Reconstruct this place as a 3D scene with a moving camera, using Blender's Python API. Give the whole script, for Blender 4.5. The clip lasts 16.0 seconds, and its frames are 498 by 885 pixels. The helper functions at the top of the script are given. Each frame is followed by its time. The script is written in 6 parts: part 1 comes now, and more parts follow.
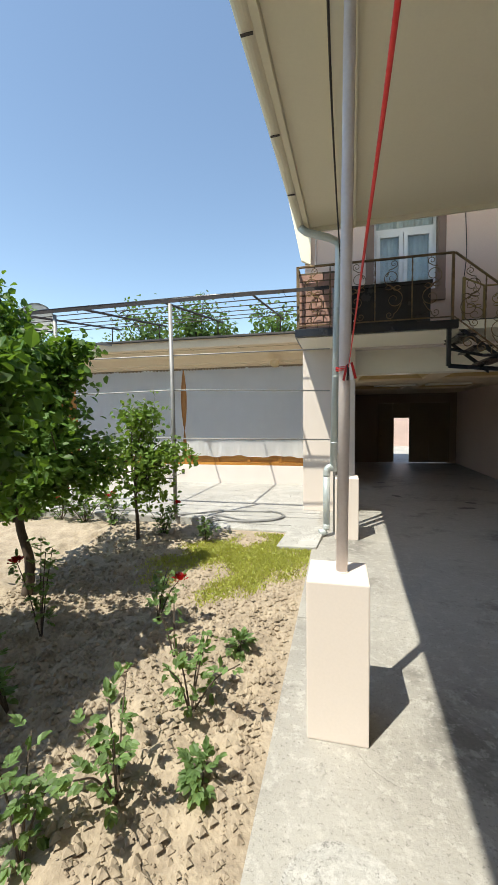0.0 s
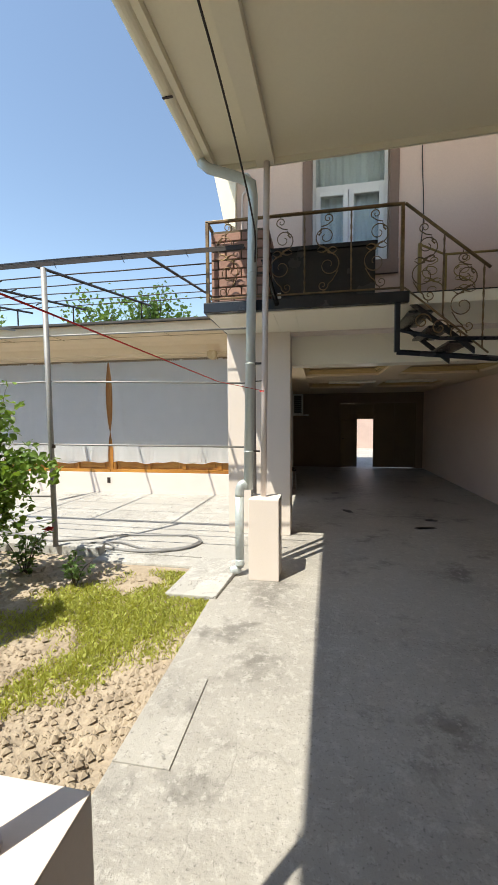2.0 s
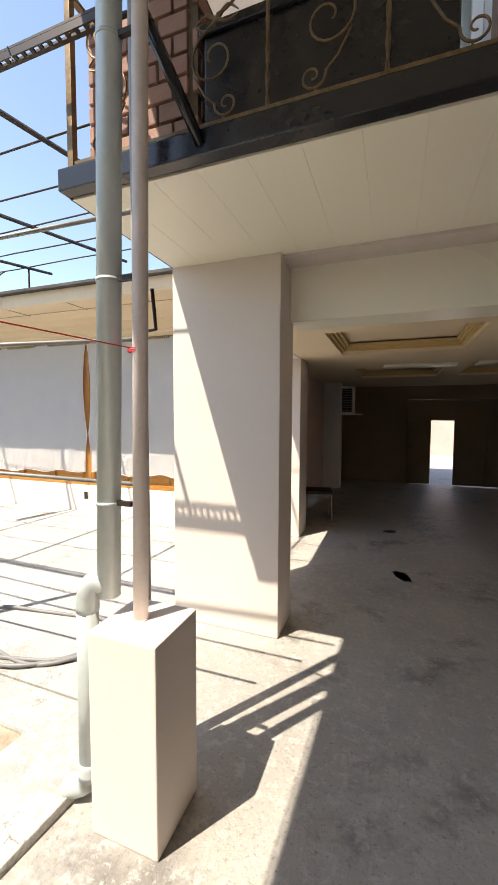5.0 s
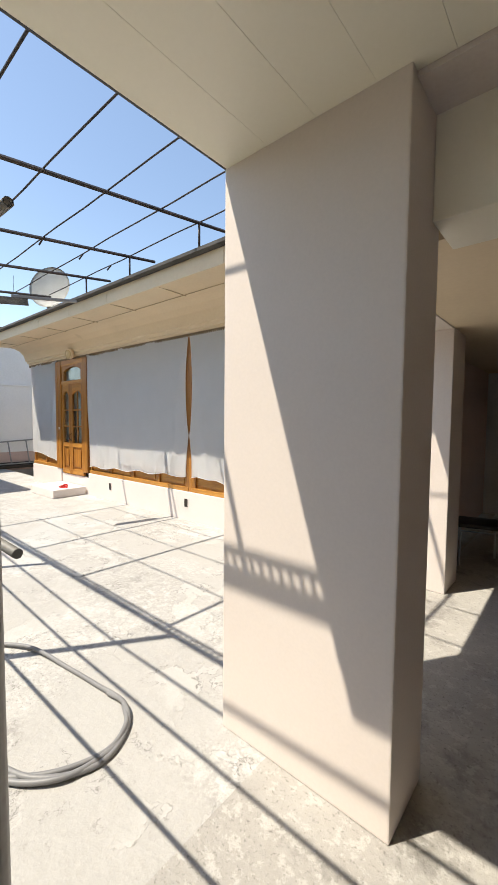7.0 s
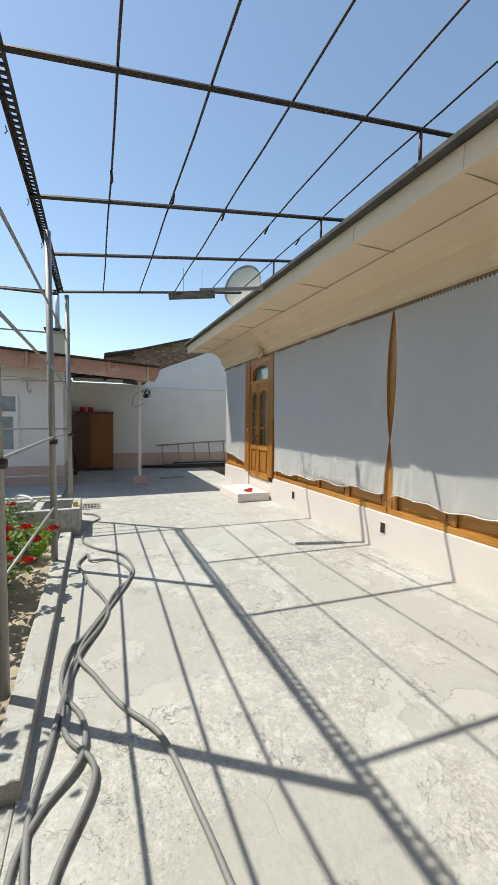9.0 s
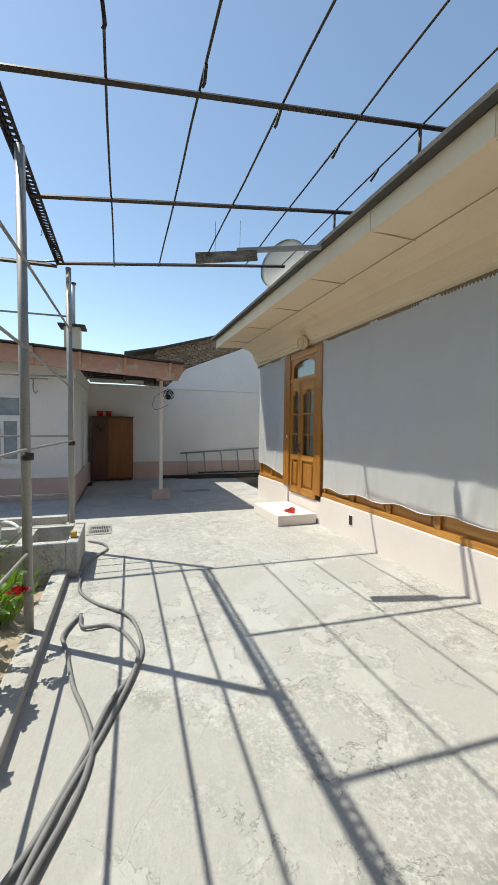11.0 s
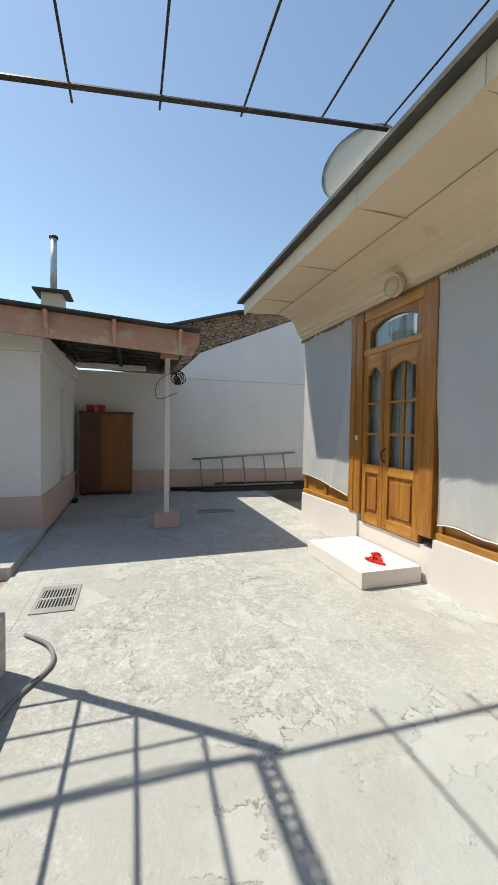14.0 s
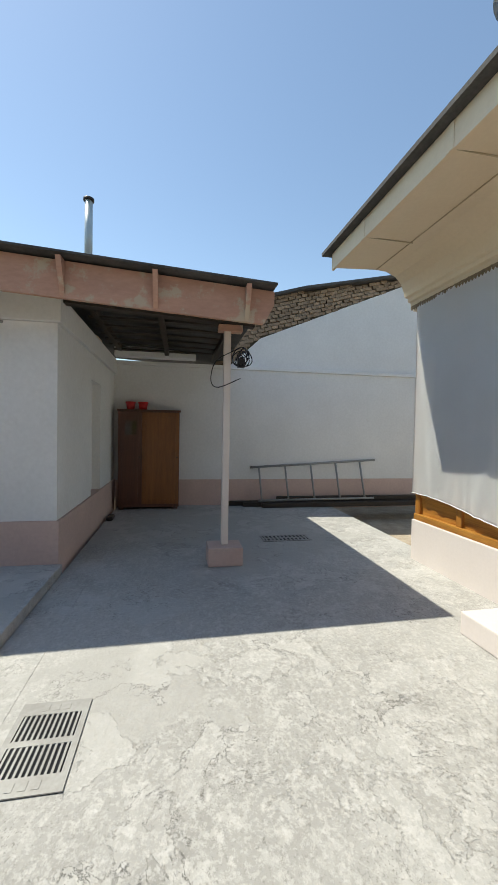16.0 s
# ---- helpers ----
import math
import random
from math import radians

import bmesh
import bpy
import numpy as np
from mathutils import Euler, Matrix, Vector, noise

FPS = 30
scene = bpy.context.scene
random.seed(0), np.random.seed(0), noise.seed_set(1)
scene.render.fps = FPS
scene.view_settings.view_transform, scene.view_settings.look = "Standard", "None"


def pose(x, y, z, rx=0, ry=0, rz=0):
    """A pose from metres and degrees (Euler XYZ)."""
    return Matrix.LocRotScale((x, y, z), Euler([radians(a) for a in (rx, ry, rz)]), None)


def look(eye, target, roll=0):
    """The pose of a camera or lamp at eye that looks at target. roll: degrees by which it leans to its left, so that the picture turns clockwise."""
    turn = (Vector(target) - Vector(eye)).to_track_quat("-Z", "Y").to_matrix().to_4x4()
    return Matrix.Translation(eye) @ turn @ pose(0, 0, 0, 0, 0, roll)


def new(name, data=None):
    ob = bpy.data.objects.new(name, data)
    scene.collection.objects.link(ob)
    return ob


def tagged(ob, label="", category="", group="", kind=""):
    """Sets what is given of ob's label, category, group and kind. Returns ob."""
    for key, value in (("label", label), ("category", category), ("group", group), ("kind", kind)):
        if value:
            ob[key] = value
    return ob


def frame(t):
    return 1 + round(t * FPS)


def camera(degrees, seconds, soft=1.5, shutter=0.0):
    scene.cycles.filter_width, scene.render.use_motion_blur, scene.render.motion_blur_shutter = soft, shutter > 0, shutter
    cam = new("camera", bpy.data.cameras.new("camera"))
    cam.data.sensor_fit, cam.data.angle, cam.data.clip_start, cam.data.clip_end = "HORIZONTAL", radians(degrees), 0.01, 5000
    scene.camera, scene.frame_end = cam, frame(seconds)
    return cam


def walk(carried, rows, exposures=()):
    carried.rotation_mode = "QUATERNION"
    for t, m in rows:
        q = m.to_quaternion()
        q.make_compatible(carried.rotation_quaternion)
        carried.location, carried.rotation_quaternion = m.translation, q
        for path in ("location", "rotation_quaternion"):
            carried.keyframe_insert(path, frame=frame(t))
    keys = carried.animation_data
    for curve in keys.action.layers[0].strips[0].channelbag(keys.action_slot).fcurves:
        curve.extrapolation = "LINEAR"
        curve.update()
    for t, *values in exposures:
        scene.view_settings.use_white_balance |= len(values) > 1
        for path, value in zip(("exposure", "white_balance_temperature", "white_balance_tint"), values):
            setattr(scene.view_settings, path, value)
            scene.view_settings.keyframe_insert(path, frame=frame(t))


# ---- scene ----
EXPOSURES = [(0.0, 1.0, 6850, 4), (2.0, 1.1, 7000, 6), (3.0, 1.3, 7150, 9), (5.5, 1.52, 7400, 11), (7.0, 1.08, 7100, 9), (8.0, 0.8, 6800, 4), (9.0, 0.72, 6850, 3), (16.0, 0.72, 6850, 3)]  # seconds, stops, kelvin, tint
cam = camera(65.6, 16.0)
PATH = [
    (0, (1.094, 0.658, 1.657), (0.636, 2.601, 1.531), -0.7),
    (0.5, (1.277, 0.927, 1.658), (0.87, 2.881, 1.534), -0.8),
    (1, (1.4, 1.281, 1.65), (1.022, 3.241, 1.522), -0.7),
    (1.5, (1.516, 1.694, 1.66), (1.158, 3.658, 1.531), -0.6),
    (2, (1.728, 2.152, 1.651), (1.374, 4.116, 1.526), -0.4),
    (2.5, (1.801, 2.607, 1.633), (1.443, 4.571, 1.504), -0.5),
    (3, (1.934, 3.048, 1.598), (1.554, 5.008, 1.471), -0.4),
    (3.2, (2.009, 3.236, 1.611), (1.6, 5.189, 1.486), -0.5),
    (5.3, (2.126, 5.033, 1.667), (1.349, 6.872, 1.538), 0.2),
    (5.5, (2.131, 5.175, 1.658), (1.297, 6.989, 1.533), 0.1),
    (6, (2.155, 5.54, 1.622), (1.177, 7.281, 1.508), 0.1),
    (6.5, (2.037, 5.833, 1.613), (0.904, 7.478, 1.499), 0.3),
    (7, (1.83, 6.114, 1.613), (0.527, 7.628, 1.497), 0.5),
    (7.5, (1.647, 6.425, 1.612), (0.161, 7.758, 1.492), 0.5),
    (8, (1.402, 6.599, 1.615), (-0.254, 7.715, 1.495), 0.6),
    (8.5, (1.117, 6.699, 1.611), (-0.665, 7.6, 1.498), 0.7),
    (9, (0.835, 6.809, 1.56), (-1.02, 7.549, 1.455), 0.8),
    (9.5, (0.529, 6.886, 1.578), (-1.359, 7.539, 1.487), 0.9),
    (10, (0.169, 6.868, 1.536), (-1.729, 7.494, 1.464), 0.8),
    (10.2, (0.042, 6.883, 1.546), (-1.857, 7.503, 1.472), 0.8),
    (12.3, (-1.665, 7.237, 1.558), (-3.557, 7.881, 1.473), 0.6),
    (12.5, (-1.823, 7.236, 1.521), (-3.714, 7.885, 1.446), 0.7),
    (13, (-2.222, 7.266, 1.503), (-4.114, 7.912, 1.433), 0.8),
    (13.5, (-2.631, 7.345, 1.501), (-4.53, 7.971, 1.434), 0.8),
    (14, (-3.06, 7.327, 1.472), (-4.973, 7.907, 1.405), 0.9),
    (14.5, (-3.459, 7.352, 1.471), (-5.386, 7.882, 1.403), 0.9),
    (15, (-3.891, 7.394, 1.49), (-5.832, 7.874, 1.42), 1.0),
    (15.5, (-4.325, 7.323, 1.487), (-6.28, 7.741, 1.423), 1.0),
    (16, (-4.794, 7.321, 1.43), (-6.761, 7.681, 1.378), 1.0),
]
walk(cam, [(t, look(eye, target, roll)) for t, eye, target, roll in PATH], exposures=EXPOSURES)

# ---- light ----
SUN = Vector((0.305, 0.45, -1.0)).normalized()  # the way the sunlight goes
world = bpy.data.worlds.new("sky")
scene.world = world
world.use_nodes = True
wn, wl = world.node_tree.nodes, world.node_tree.links
sky = wn.new("ShaderNodeTexSky")
sky.sky_type = "NISHITA"
sky.sun_disc = False
sky.sun_elevation = math.asin(-SUN.z)
sky.sun_rotation = math.atan2(-SUN.x, -SUN.y)
sky.air_density, sky.dust_density, sky.ozone_density = 1.0, 0.3, 0.3
wn["Background"].inputs["Strength"].default_value = 0.122
wl.new(sky.outputs[0], wn["Background"].inputs["Color"])
sun = new("sun", bpy.data.lights.new("sun", "SUN"))
sun.data.energy, sun.data.angle, sun.data.color = 3.4, radians(0.53), (1.0, 0.95, 0.87)
sun.rotation_mode = "QUATERNION"
sun.rotation_quaternion = SUN.to_track_quat("-Z", "Y")
sun.location = (0, 0, 20)


# ---- materials ----
def mat(name, a, b=None, rough=0.7, metal=0.0, size=3.0, fine=40.0, bump=0.15, spread=0.5, stain=None, stain_size=0.8,
        stain_at=0.58, spec=0.5, per_object=0.0, per_island=0.0, depth=0.01, stretch=None):
    """Two colours mixed by noise at two scales, an optional stain, fine relief."""
    m = bpy.data.materials.new(name)
    m.use_nodes = True
    n, l = m.node_tree.nodes, m.node_tree.links
    s = n["Principled BSDF"]
    b = b or tuple(c * 0.82 for c in a)
    co = n.new("ShaderNodeTexCoord")
    src = co.outputs["Object"]
    if stretch:
        mp = n.new("ShaderNodeMapping")
        mp.inputs["Scale"].default_value = stretch
        l.new(src, mp.inputs["Vector"])
        src = mp.outputs["Vector"]
    big, small = n.new("ShaderNodeTexNoise"), n.new("ShaderNodeTexNoise")
    big.inputs["Scale"].default_value, big.inputs["Detail"].default_value = size, 6
    small.inputs["Scale"].default_value, small.inputs["Detail"].default_value = fine, 4
    l.new(src, big.inputs["Vector"]), l.new(src, small.inputs["Vector"])
    add = n.new("ShaderNodeMix")
    add.inputs["Factor"].default_value = 0.4
    l.new(big.outputs["Fac"], add.inputs["A"]), l.new(small.outputs["Fac"], add.inputs["B"])
    ramp = n.new("ShaderNodeValToRGB")
    ramp.color_ramp.elements[0].position, ramp.color_ramp.elements[1].position = 0.5 - spread / 3, 0.5 + spread / 3
    ramp.color_ramp.elements[0].color, ramp.color_ramp.elements[1].color = (*b, 1), (*a, 1)
    l.new(add.outputs["Result"], ramp.inputs["Fac"])
    col = ramp.outputs["Color"]
    if stain:
        st = n.new("ShaderNodeTexNoise")
        st.inputs["Scale"].default_value, st.inputs["Detail"].default_value = stain_size, 8
        st.inputs["Roughness"].default_value = 0.65
        l.new(co.outputs["Object"], st.inputs["Vector"])
        sr = n.new("ShaderNodeValToRGB")
        sr.color_ramp.elements[0].position, sr.color_ramp.elements[1].position = stain_at, stain_at + 0.08
        l.new(st.outputs["Fac"], sr.inputs["Fac"])
        mx = n.new("ShaderNodeMix")
        mx.data_type = "RGBA"
        l.new(sr.outputs["Color"], mx.inputs["Factor"]), l.new(col, mx.inputs["A"])
        mx.inputs["B"].default_value = (*stain, 1)
        col = mx.outputs["Result"]
    for on, node, out in ((per_object, "ShaderNodeObjectInfo", "Random"), (per_island, "ShaderNodeNewGeometry", "Random Per Island")):
        if on:
            oi, hs = n.new(node), n.new("ShaderNodeHueSaturation")
            mr = n.new("ShaderNodeMapRange")
            mr.inputs["To Min"].default_value, mr.inputs["To Max"].default_value = 1 - on, 1 + on
            l.new(oi.outputs[out], mr.inputs["Value"]), l.new(mr.outputs["Result"], hs.inputs["Value"])
            l.new(col, hs.inputs["Color"])
            col = hs.outputs["Color"]
    l.new(col, s.inputs["Base Color"])
    rr = n.new("ShaderNodeMapRange")
    rr.inputs["To Min"].default_value, rr.inputs["To Max"].default_value = max(rough - 0.1, 0.02), min(rough + 0.1, 1)
    l.new(big.outputs["Fac"], rr.inputs["Value"]), l.new(rr.outputs["Result"], s.inputs["Roughness"])
    s.inputs["Metallic"].default_value = metal
    s.inputs["Specular IOR Level"].default_value = spec
    if bump:
        bp = n.new("ShaderNodeBump")
        bp.inputs["Strength"].default_value, bp.inputs["Distance"].default_value = bump, depth
        l.new(add.outputs["Result"], bp.inputs["Height"]), l.new(bp.outputs["Normal"], s.inputs["Normal"])
    return m


def wood(name, a, b, rough=0.35, scale=2.0, axis="z"):
    """Varnished wood with the grain along one axis."""
    k = {"x": (0.6, 9, 9), "y": (9, 0.6, 9), "z": (9, 9, 0.6)}[axis]
    return mat(name, a, b, rough=rough, size=scale, fine=12, bump=0.06, spread=0.55, stretch=k, per_object=0.08)


def concrete(name, light, mid, dark, flake, rough=0.85, flakes=0.60, darks=0.40, cracks=0.6, flake_size=3.2, patched=False):
    """Worn cement: broad tone, sharp-edged flaked skin, darker damp patches, speckles, hairline cracks."""
    m = bpy.data.materials.new(name)
    m.use_nodes = True
    n, l = m.node_tree.nodes, m.node_tree.links
    s = n["Principled BSDF"]
    co = n.new("ShaderNodeTexCoord").outputs["Object"]

    def nz(scale, detail=6, rough_=0.6, warp=0.0):
        t = n.new("ShaderNodeTexNoise")
        t.inputs["Scale"].default_value, t.inputs["Detail"].default_value = scale, detail
        t.inputs["Roughness"].default_value, t.inputs["Distortion"].default_value = rough_, warp
        l.new(co, t.inputs["Vector"])
        return t.outputs["Fac"]

    def step(v, lo, hi):
        r = n.new("ShaderNodeMapRange")
        r.inputs["From Min"].default_value, r.inputs["From Max"].default_value = lo, hi
        l.new(v, r.inputs["Value"])
        return r.outputs["Result"]

    def mul(a, b):
        k = n.new("ShaderNodeMath")
        k.operation = "MULTIPLY"
        l.new(a, k.inputs[0])
        if isinstance(b, float):
            k.inputs[1].default_value = b
        else:
            l.new(b, k.inputs[1])
        return k.outputs[0]

    def mix(f, a, b):
        x = n.new("ShaderNodeMix")
        x.data_type = "RGBA"
        l.new(f, x.inputs["Factor"])
        for v, q in ((a, "A"), (b, "B")):
            if isinstance(v, tuple):
                x.inputs[q].default_value = (*v, 1)
            else:
                l.new(v, x.inputs[q])
        return x.outputs["Result"]

    broad, grain = nz(0.55, 8, 0.65), nz(55, 5, 0.7)
    col = mix(step(broad, 0.42, 0.58), mid, light)
    col = mix(mul(step(nz(1.3, 10, 0.70, 0.2), darks, darks - 0.10), 0.6), col, dark)
    fl = mul(step(nz(flake_size, 12, 0.74, 0.15), flakes, flakes + 0.015), step(nz(0.8, 4), 0.40, 0.50))
    col = mix(mul(fl, 0.36), col, flake)
    col = mix(mul(step(nz(13, 9, 0.78), 0.53, 0.57), 0.30 if patched else 0.55), col, flake)
    col = mix(mul(step(grain, 0.56, 0.68), 0.65), col, dark)
    vo = n.new("ShaderNodeTexVoronoi")
    vo.feature = "DISTANCE_TO_EDGE"
    vo.inputs["Scale"].default_value = 0.75
    wv = n.new("ShaderNodeTexNoise")
    wv.inputs["Scale"].default_value, wv.inputs["Detail"].default_value = 3.0, 8
    l.new(co, wv.inputs["Vector"])
    va = n.new("ShaderNodeMix")
    va.data_type = "VECTOR"
    va.inputs["Factor"].default_value = 0.16
    l.new(co, va.inputs["A"]), l.new(wv.outputs["Color"], va.inputs["B"])
    l.new(va.outputs["Result"], vo.inputs["Vector"])
    cr = mul(mul(step(vo.outputs["Distance"], 0.0035, 0.001), step(nz(0.9, 3), 0.50, 0.58)), cracks)
    col = mix(cr, col, tuple(c * 0.35 for c in dark))
    if patched:   # trowelled repairs, a pale bluish one, broken skin with dark lips
        col = mix(mul(step(nz(34, 7, 0.78), 0.52, 0.56), 0.35), col, flake)
        col = mix(mul(mul(step(nz(70, 4, 0.7), 0.575, 0.62), step(nz(1.9, 5), 0.42, 0.55)), 0.8), col, dark)
        smooth_skin = step(nz(0.42, 5, 0.55, 0.3), 0.50, 0.53)
        col = mix(mul(smooth_skin, 0.78), col, tuple((p + q) / 2 for p, q in zip(light, mid)))
        col = mix(mul(step(nz(0.31, 6, 0.6, 0.4), 0.56, 0.585), 0.36), col, (light[0] * 1.05, light[1] * 1.13, light[2] * 1.19))
        lip = nz(2.3, 12, 0.68, 0.35)
        lips = mul(mul(step(lip, 0.514, 0.518), step(lip, 0.524, 0.520)), step(nz(1.4, 4), 0.52, 0.57))
        col = mix(mul(lips, 0.85), col, tuple(c * 0.35 for c in dark))
        skin = mul(step(lip, 0.518, 0.523), step(nz(0.8, 4), 0.45, 0.52))
        col = mix(mul(skin, 0.22), col, flake)
        fl = skin
    l.new(col, s.inputs["Base Color"])
    rr = n.new("ShaderNodeMapRange")
    rr.inputs["To Min"].default_value, rr.inputs["To Max"].default_value = rough - 0.2, min(rough + 0.1, 1)
    l.new(broad, rr.inputs["Value"]), l.new(rr.outputs["Result"], s.inputs["Roughness"])
    h = n.new("ShaderNodeMath")
    h.operation = "MULTIPLY_ADD"
    l.new(fl, h.inputs[0])
    h.inputs[1].default_value = 0.5
    l.new(nz(22, 8, 0.7), h.inputs[2])
    h2 = n.new("ShaderNodeMath")
    h2.operation = "SUBTRACT"
    l.new(h.outputs[0], h2.inputs[0]), l.new(cr, h2.inputs[1])
    bp = n.new("ShaderNodeBump")
    bp.inputs["Strength"].default_value, bp.inputs["Distance"].default_value = 0.7, 0.012
    l.new(h2.outputs[0], bp.inputs["Height"]), l.new(bp.outputs["Normal"], s.inputs["Normal"])
    return m


CONCRETE = concrete("yard_concrete", (0.42, 0.41, 0.39), (0.34, 0.331, 0.314), (0.21, 0.202, 0.188), (0.60, 0.588, 0.565), flakes=0.545, darks=0.45, cracks=0.15, flake_size=9.0, patched=True)
SLAB = concrete("veranda_concrete", (0.40, 0.384, 0.355), (0.325, 0.31, 0.286), (0.095, 0.089, 0.081), (0.49, 0.474, 0.446), rough=0.55, flakes=0.63, darks=0.46, cracks=0.12, flake_size=2.6)
WHITEWASH = mat("white_limewash", (0.80, 0.79, 0.77), (0.70, 0.69, 0.67), size=1.2, fine=25, bump=0.12, rough=0.9, stain=(0.60, 0.56, 0.52), stain_size=0.9, stain_at=0.66)
PINKBAND = mat("pink_limewash", (0.62, 0.46, 0.40), (0.52, 0.38, 0.33), size=2, fine=25, bump=0.12, rough=0.9)
PINK = mat("pink_plaster", (0.72, 0.565, 0.475), (0.66, 0.51, 0.43), size=1.0, fine=60, bump=0.06, rough=0.85)
PIER = mat("pale_pink_plaster", (0.75, 0.67, 0.61), (0.70, 0.625, 0.57), size=1.4, fine=70, bump=0.05, rough=0.7)
PLINTH = mat("plinth_paint", (0.75, 0.68, 0.635), (0.69, 0.62, 0.58), size=2, fine=40, bump=0.1, rough=0.85, stain=(0.52, 0.48, 0.45), stain_size=2.6, stain_at=0.665)
CREAM = mat("cream_panel", (0.86, 0.82, 0.70), (0.83, 0.79, 0.67), size=1, fine=60, bump=0.02, rough=0.3)
SOFFIT = mat("cream_soffit", (0.76, 0.63, 0.45), (0.70, 0.57, 0.40), size=1.6, fine=30, bump=0.08, rough=0.75, stain=(0.5, 0.40, 0.26), stain_size=0.7, stain_at=0.66)
PORCHCEIL = mat("porch_ceiling_panel", (0.86, 0.80, 0.63), (0.82, 0.76, 0.60), size=0.7, fine=40, bump=0.04, rough=0.6)
CLOTH = mat("white_cotton", (0.90, 0.90, 0.895), (0.86, 0.86, 0.855), size=3, fine=120, bump=0.08, rough=0.95)
VARNISH = wood("honey_varnished_wood", (0.50, 0.22, 0.04), (0.20, 0.07, 0.014), axis="z")
VARNISH_X = wood("honey_varnished_rail", (0.57, 0.28, 0.055), (0.27, 0.10, 0.02), axis="x")
DARKWOOD = wood("dark_stained_wood", (0.14, 0.05, 0.025), (0.07, 0.025, 0.014), rough=0.4)
# colour of the old stacked timbers; under the shed roof it stands for shade
OLD_SHADED_TIMBER = wood("old_and_shaded_timber", (0.055, 0.04, 0.028), (0.03, 0.022, 0.016), rough=0.8)
BROWNWOOD = wood("brown_stained_wood", (0.22, 0.08, 0.022), (0.12, 0.042, 0.013), rough=0.45)
PALEWOOD = mat("weathered_wood", (0.48, 0.38, 0.26), (0.3, 0.22, 0.14), size=3, fine=20, rough=0.85, bump=0.3, stretch=(6, 0.8, 6))
PINKWOOD = mat("peeling_pink_paint", (0.56, 0.33, 0.24), (0.44, 0.25, 0.18), size=3, fine=25, rough=0.8, bump=0.25,
               stain=(0.52, 0.42, 0.31), stain_size=4.5, stain_at=0.52, stretch=(2, 0.7, 2))
STEEL = mat("dark_painted_steel", (0.022, 0.021, 0.021), (0.055, 0.038, 0.030), rough=0.5, metal=0.3, size=6, fine=60, bump=0.1)
BLACKPAINT = mat("glossy_black_paint", (0.012, 0.013, 0.017), (0.02, 0.02, 0.024), rough=0.25, size=3, fine=40, bump=0.03)
IRON = mat("bronze_painted_iron", (0.27, 0.18, 0.085), (0.12, 0.075, 0.04), rough=0.45, metal=0.5, size=8, fine=60, bump=0.1)
GALV = mat("galvanised_sheet", (0.55, 0.60, 0.60), (0.45, 0.50, 0.51), rough=0.40, metal=0.25, size=4, fine=30, bump=0.04, spread=0.6)
GREYPIPE = mat("grey_painted_pipe", (0.36, 0.36, 0.35), (0.26, 0.25, 0.24), rough=0.55, metal=0.3, size=5, fine=50, bump=0.1)
PINKPIPE = mat("pink_painted_pipe", (0.72, 0.65, 0.62), (0.64, 0.56, 0.53), rough=0.5, size=5, fine=60, bump=0.15)
ROOFEDGE = mat("dark_roof_felt", (0.05, 0.048, 0.046), (0.10, 0.095, 0.09), rough=0.9, size=4, fine=40, bump=0.3)
ASBESTOS = mat("grey_roof_sheet", (0.30, 0.29, 0.27), (0.2, 0.19, 0.18), rough=0.9, size=2, fine=30, bump=0.2)
BRICK = mat("sun_dried_brick", (0.38, 0.275, 0.18), (0.25, 0.175, 0.115), rough=0.95, size=8, fine=60, bump=0.5, per_object=0.25)
MORTAR = mat("clay_mortar", (0.17, 0.13, 0.09), (0.11, 0.085, 0.06), rough=1, size=8, fine=50, bump=0.5)
REDBRICK = mat("pink_brick", (0.42, 0.255, 0.205), (0.33, 0.185, 0.145), rough=0.9, size=8, fine=50, bump=0.3, per_object=0.15)
SOIL = mat("dry_clay_soil", (0.47, 0.395, 0.30), (0.25, 0.20, 0.15), rough=1, size=5, fine=38, bump=0.9, depth=0.03, spread=0.6)
BARK = mat("tree_bark", (0.13, 0.095, 0.07), (0.06, 0.045, 0.035), rough=0.95, size=9, fine=50, bump=0.6, stretch=(3, 3, 0.6))
HOSE = mat("grey_hose_rubber", (0.22, 0.22, 0.22), (0.17, 0.17, 0.175), rough=0.5, size=6, fine=50, bump=0.05)
RED = mat("red_plastic", (0.55, 0.02, 0.02), (0.45, 0.015, 0.015), rough=0.4, size=4, fine=30, bump=0.02)
PVC = mat("white_window_plastic", (0.82, 0.82, 0.80), (0.79, 0.79, 0.77), rough=0.3, bump=0.0)
CASING = mat("brown_casing_paint", (0.25, 0.165, 0.125), (0.21, 0.14, 0.105), rough=0.6, bump=0.05)
DISH = mat("dish_enamel", (0.62, 0.61, 0.57), (0.54, 0.53, 0.49), rough=0.5, size=3, fine=30, bump=0.02)
CURTAIN = mat("net_curtain", (0.70, 0.74, 0.72), (0.60, 0.65, 0.64), rough=0.95, size=5, fine=60, bump=0.2, stretch=(8, 8, 0.4))
GATEPAINT = mat("brown_gate_paint", (0.20, 0.145, 0.08), (0.16, 0.115, 0.065), rough=0.5, size=2, fine=40, bump=0.05)


def glass(name, tint=(0.9, 0.95, 0.95)):
    m = bpy.data.materials.new(name)
    m.use_nodes = True
    s = m.node_tree.nodes["Principled BSDF"]
    s.inputs["Base Color"].default_value = (*tint, 1)
    s.inputs["Roughness"].default_value = 0.03
    s.inputs["Transmission Weight"].default_value = 1.0
    s.inputs["IOR"].default_value = 1.45
    return m


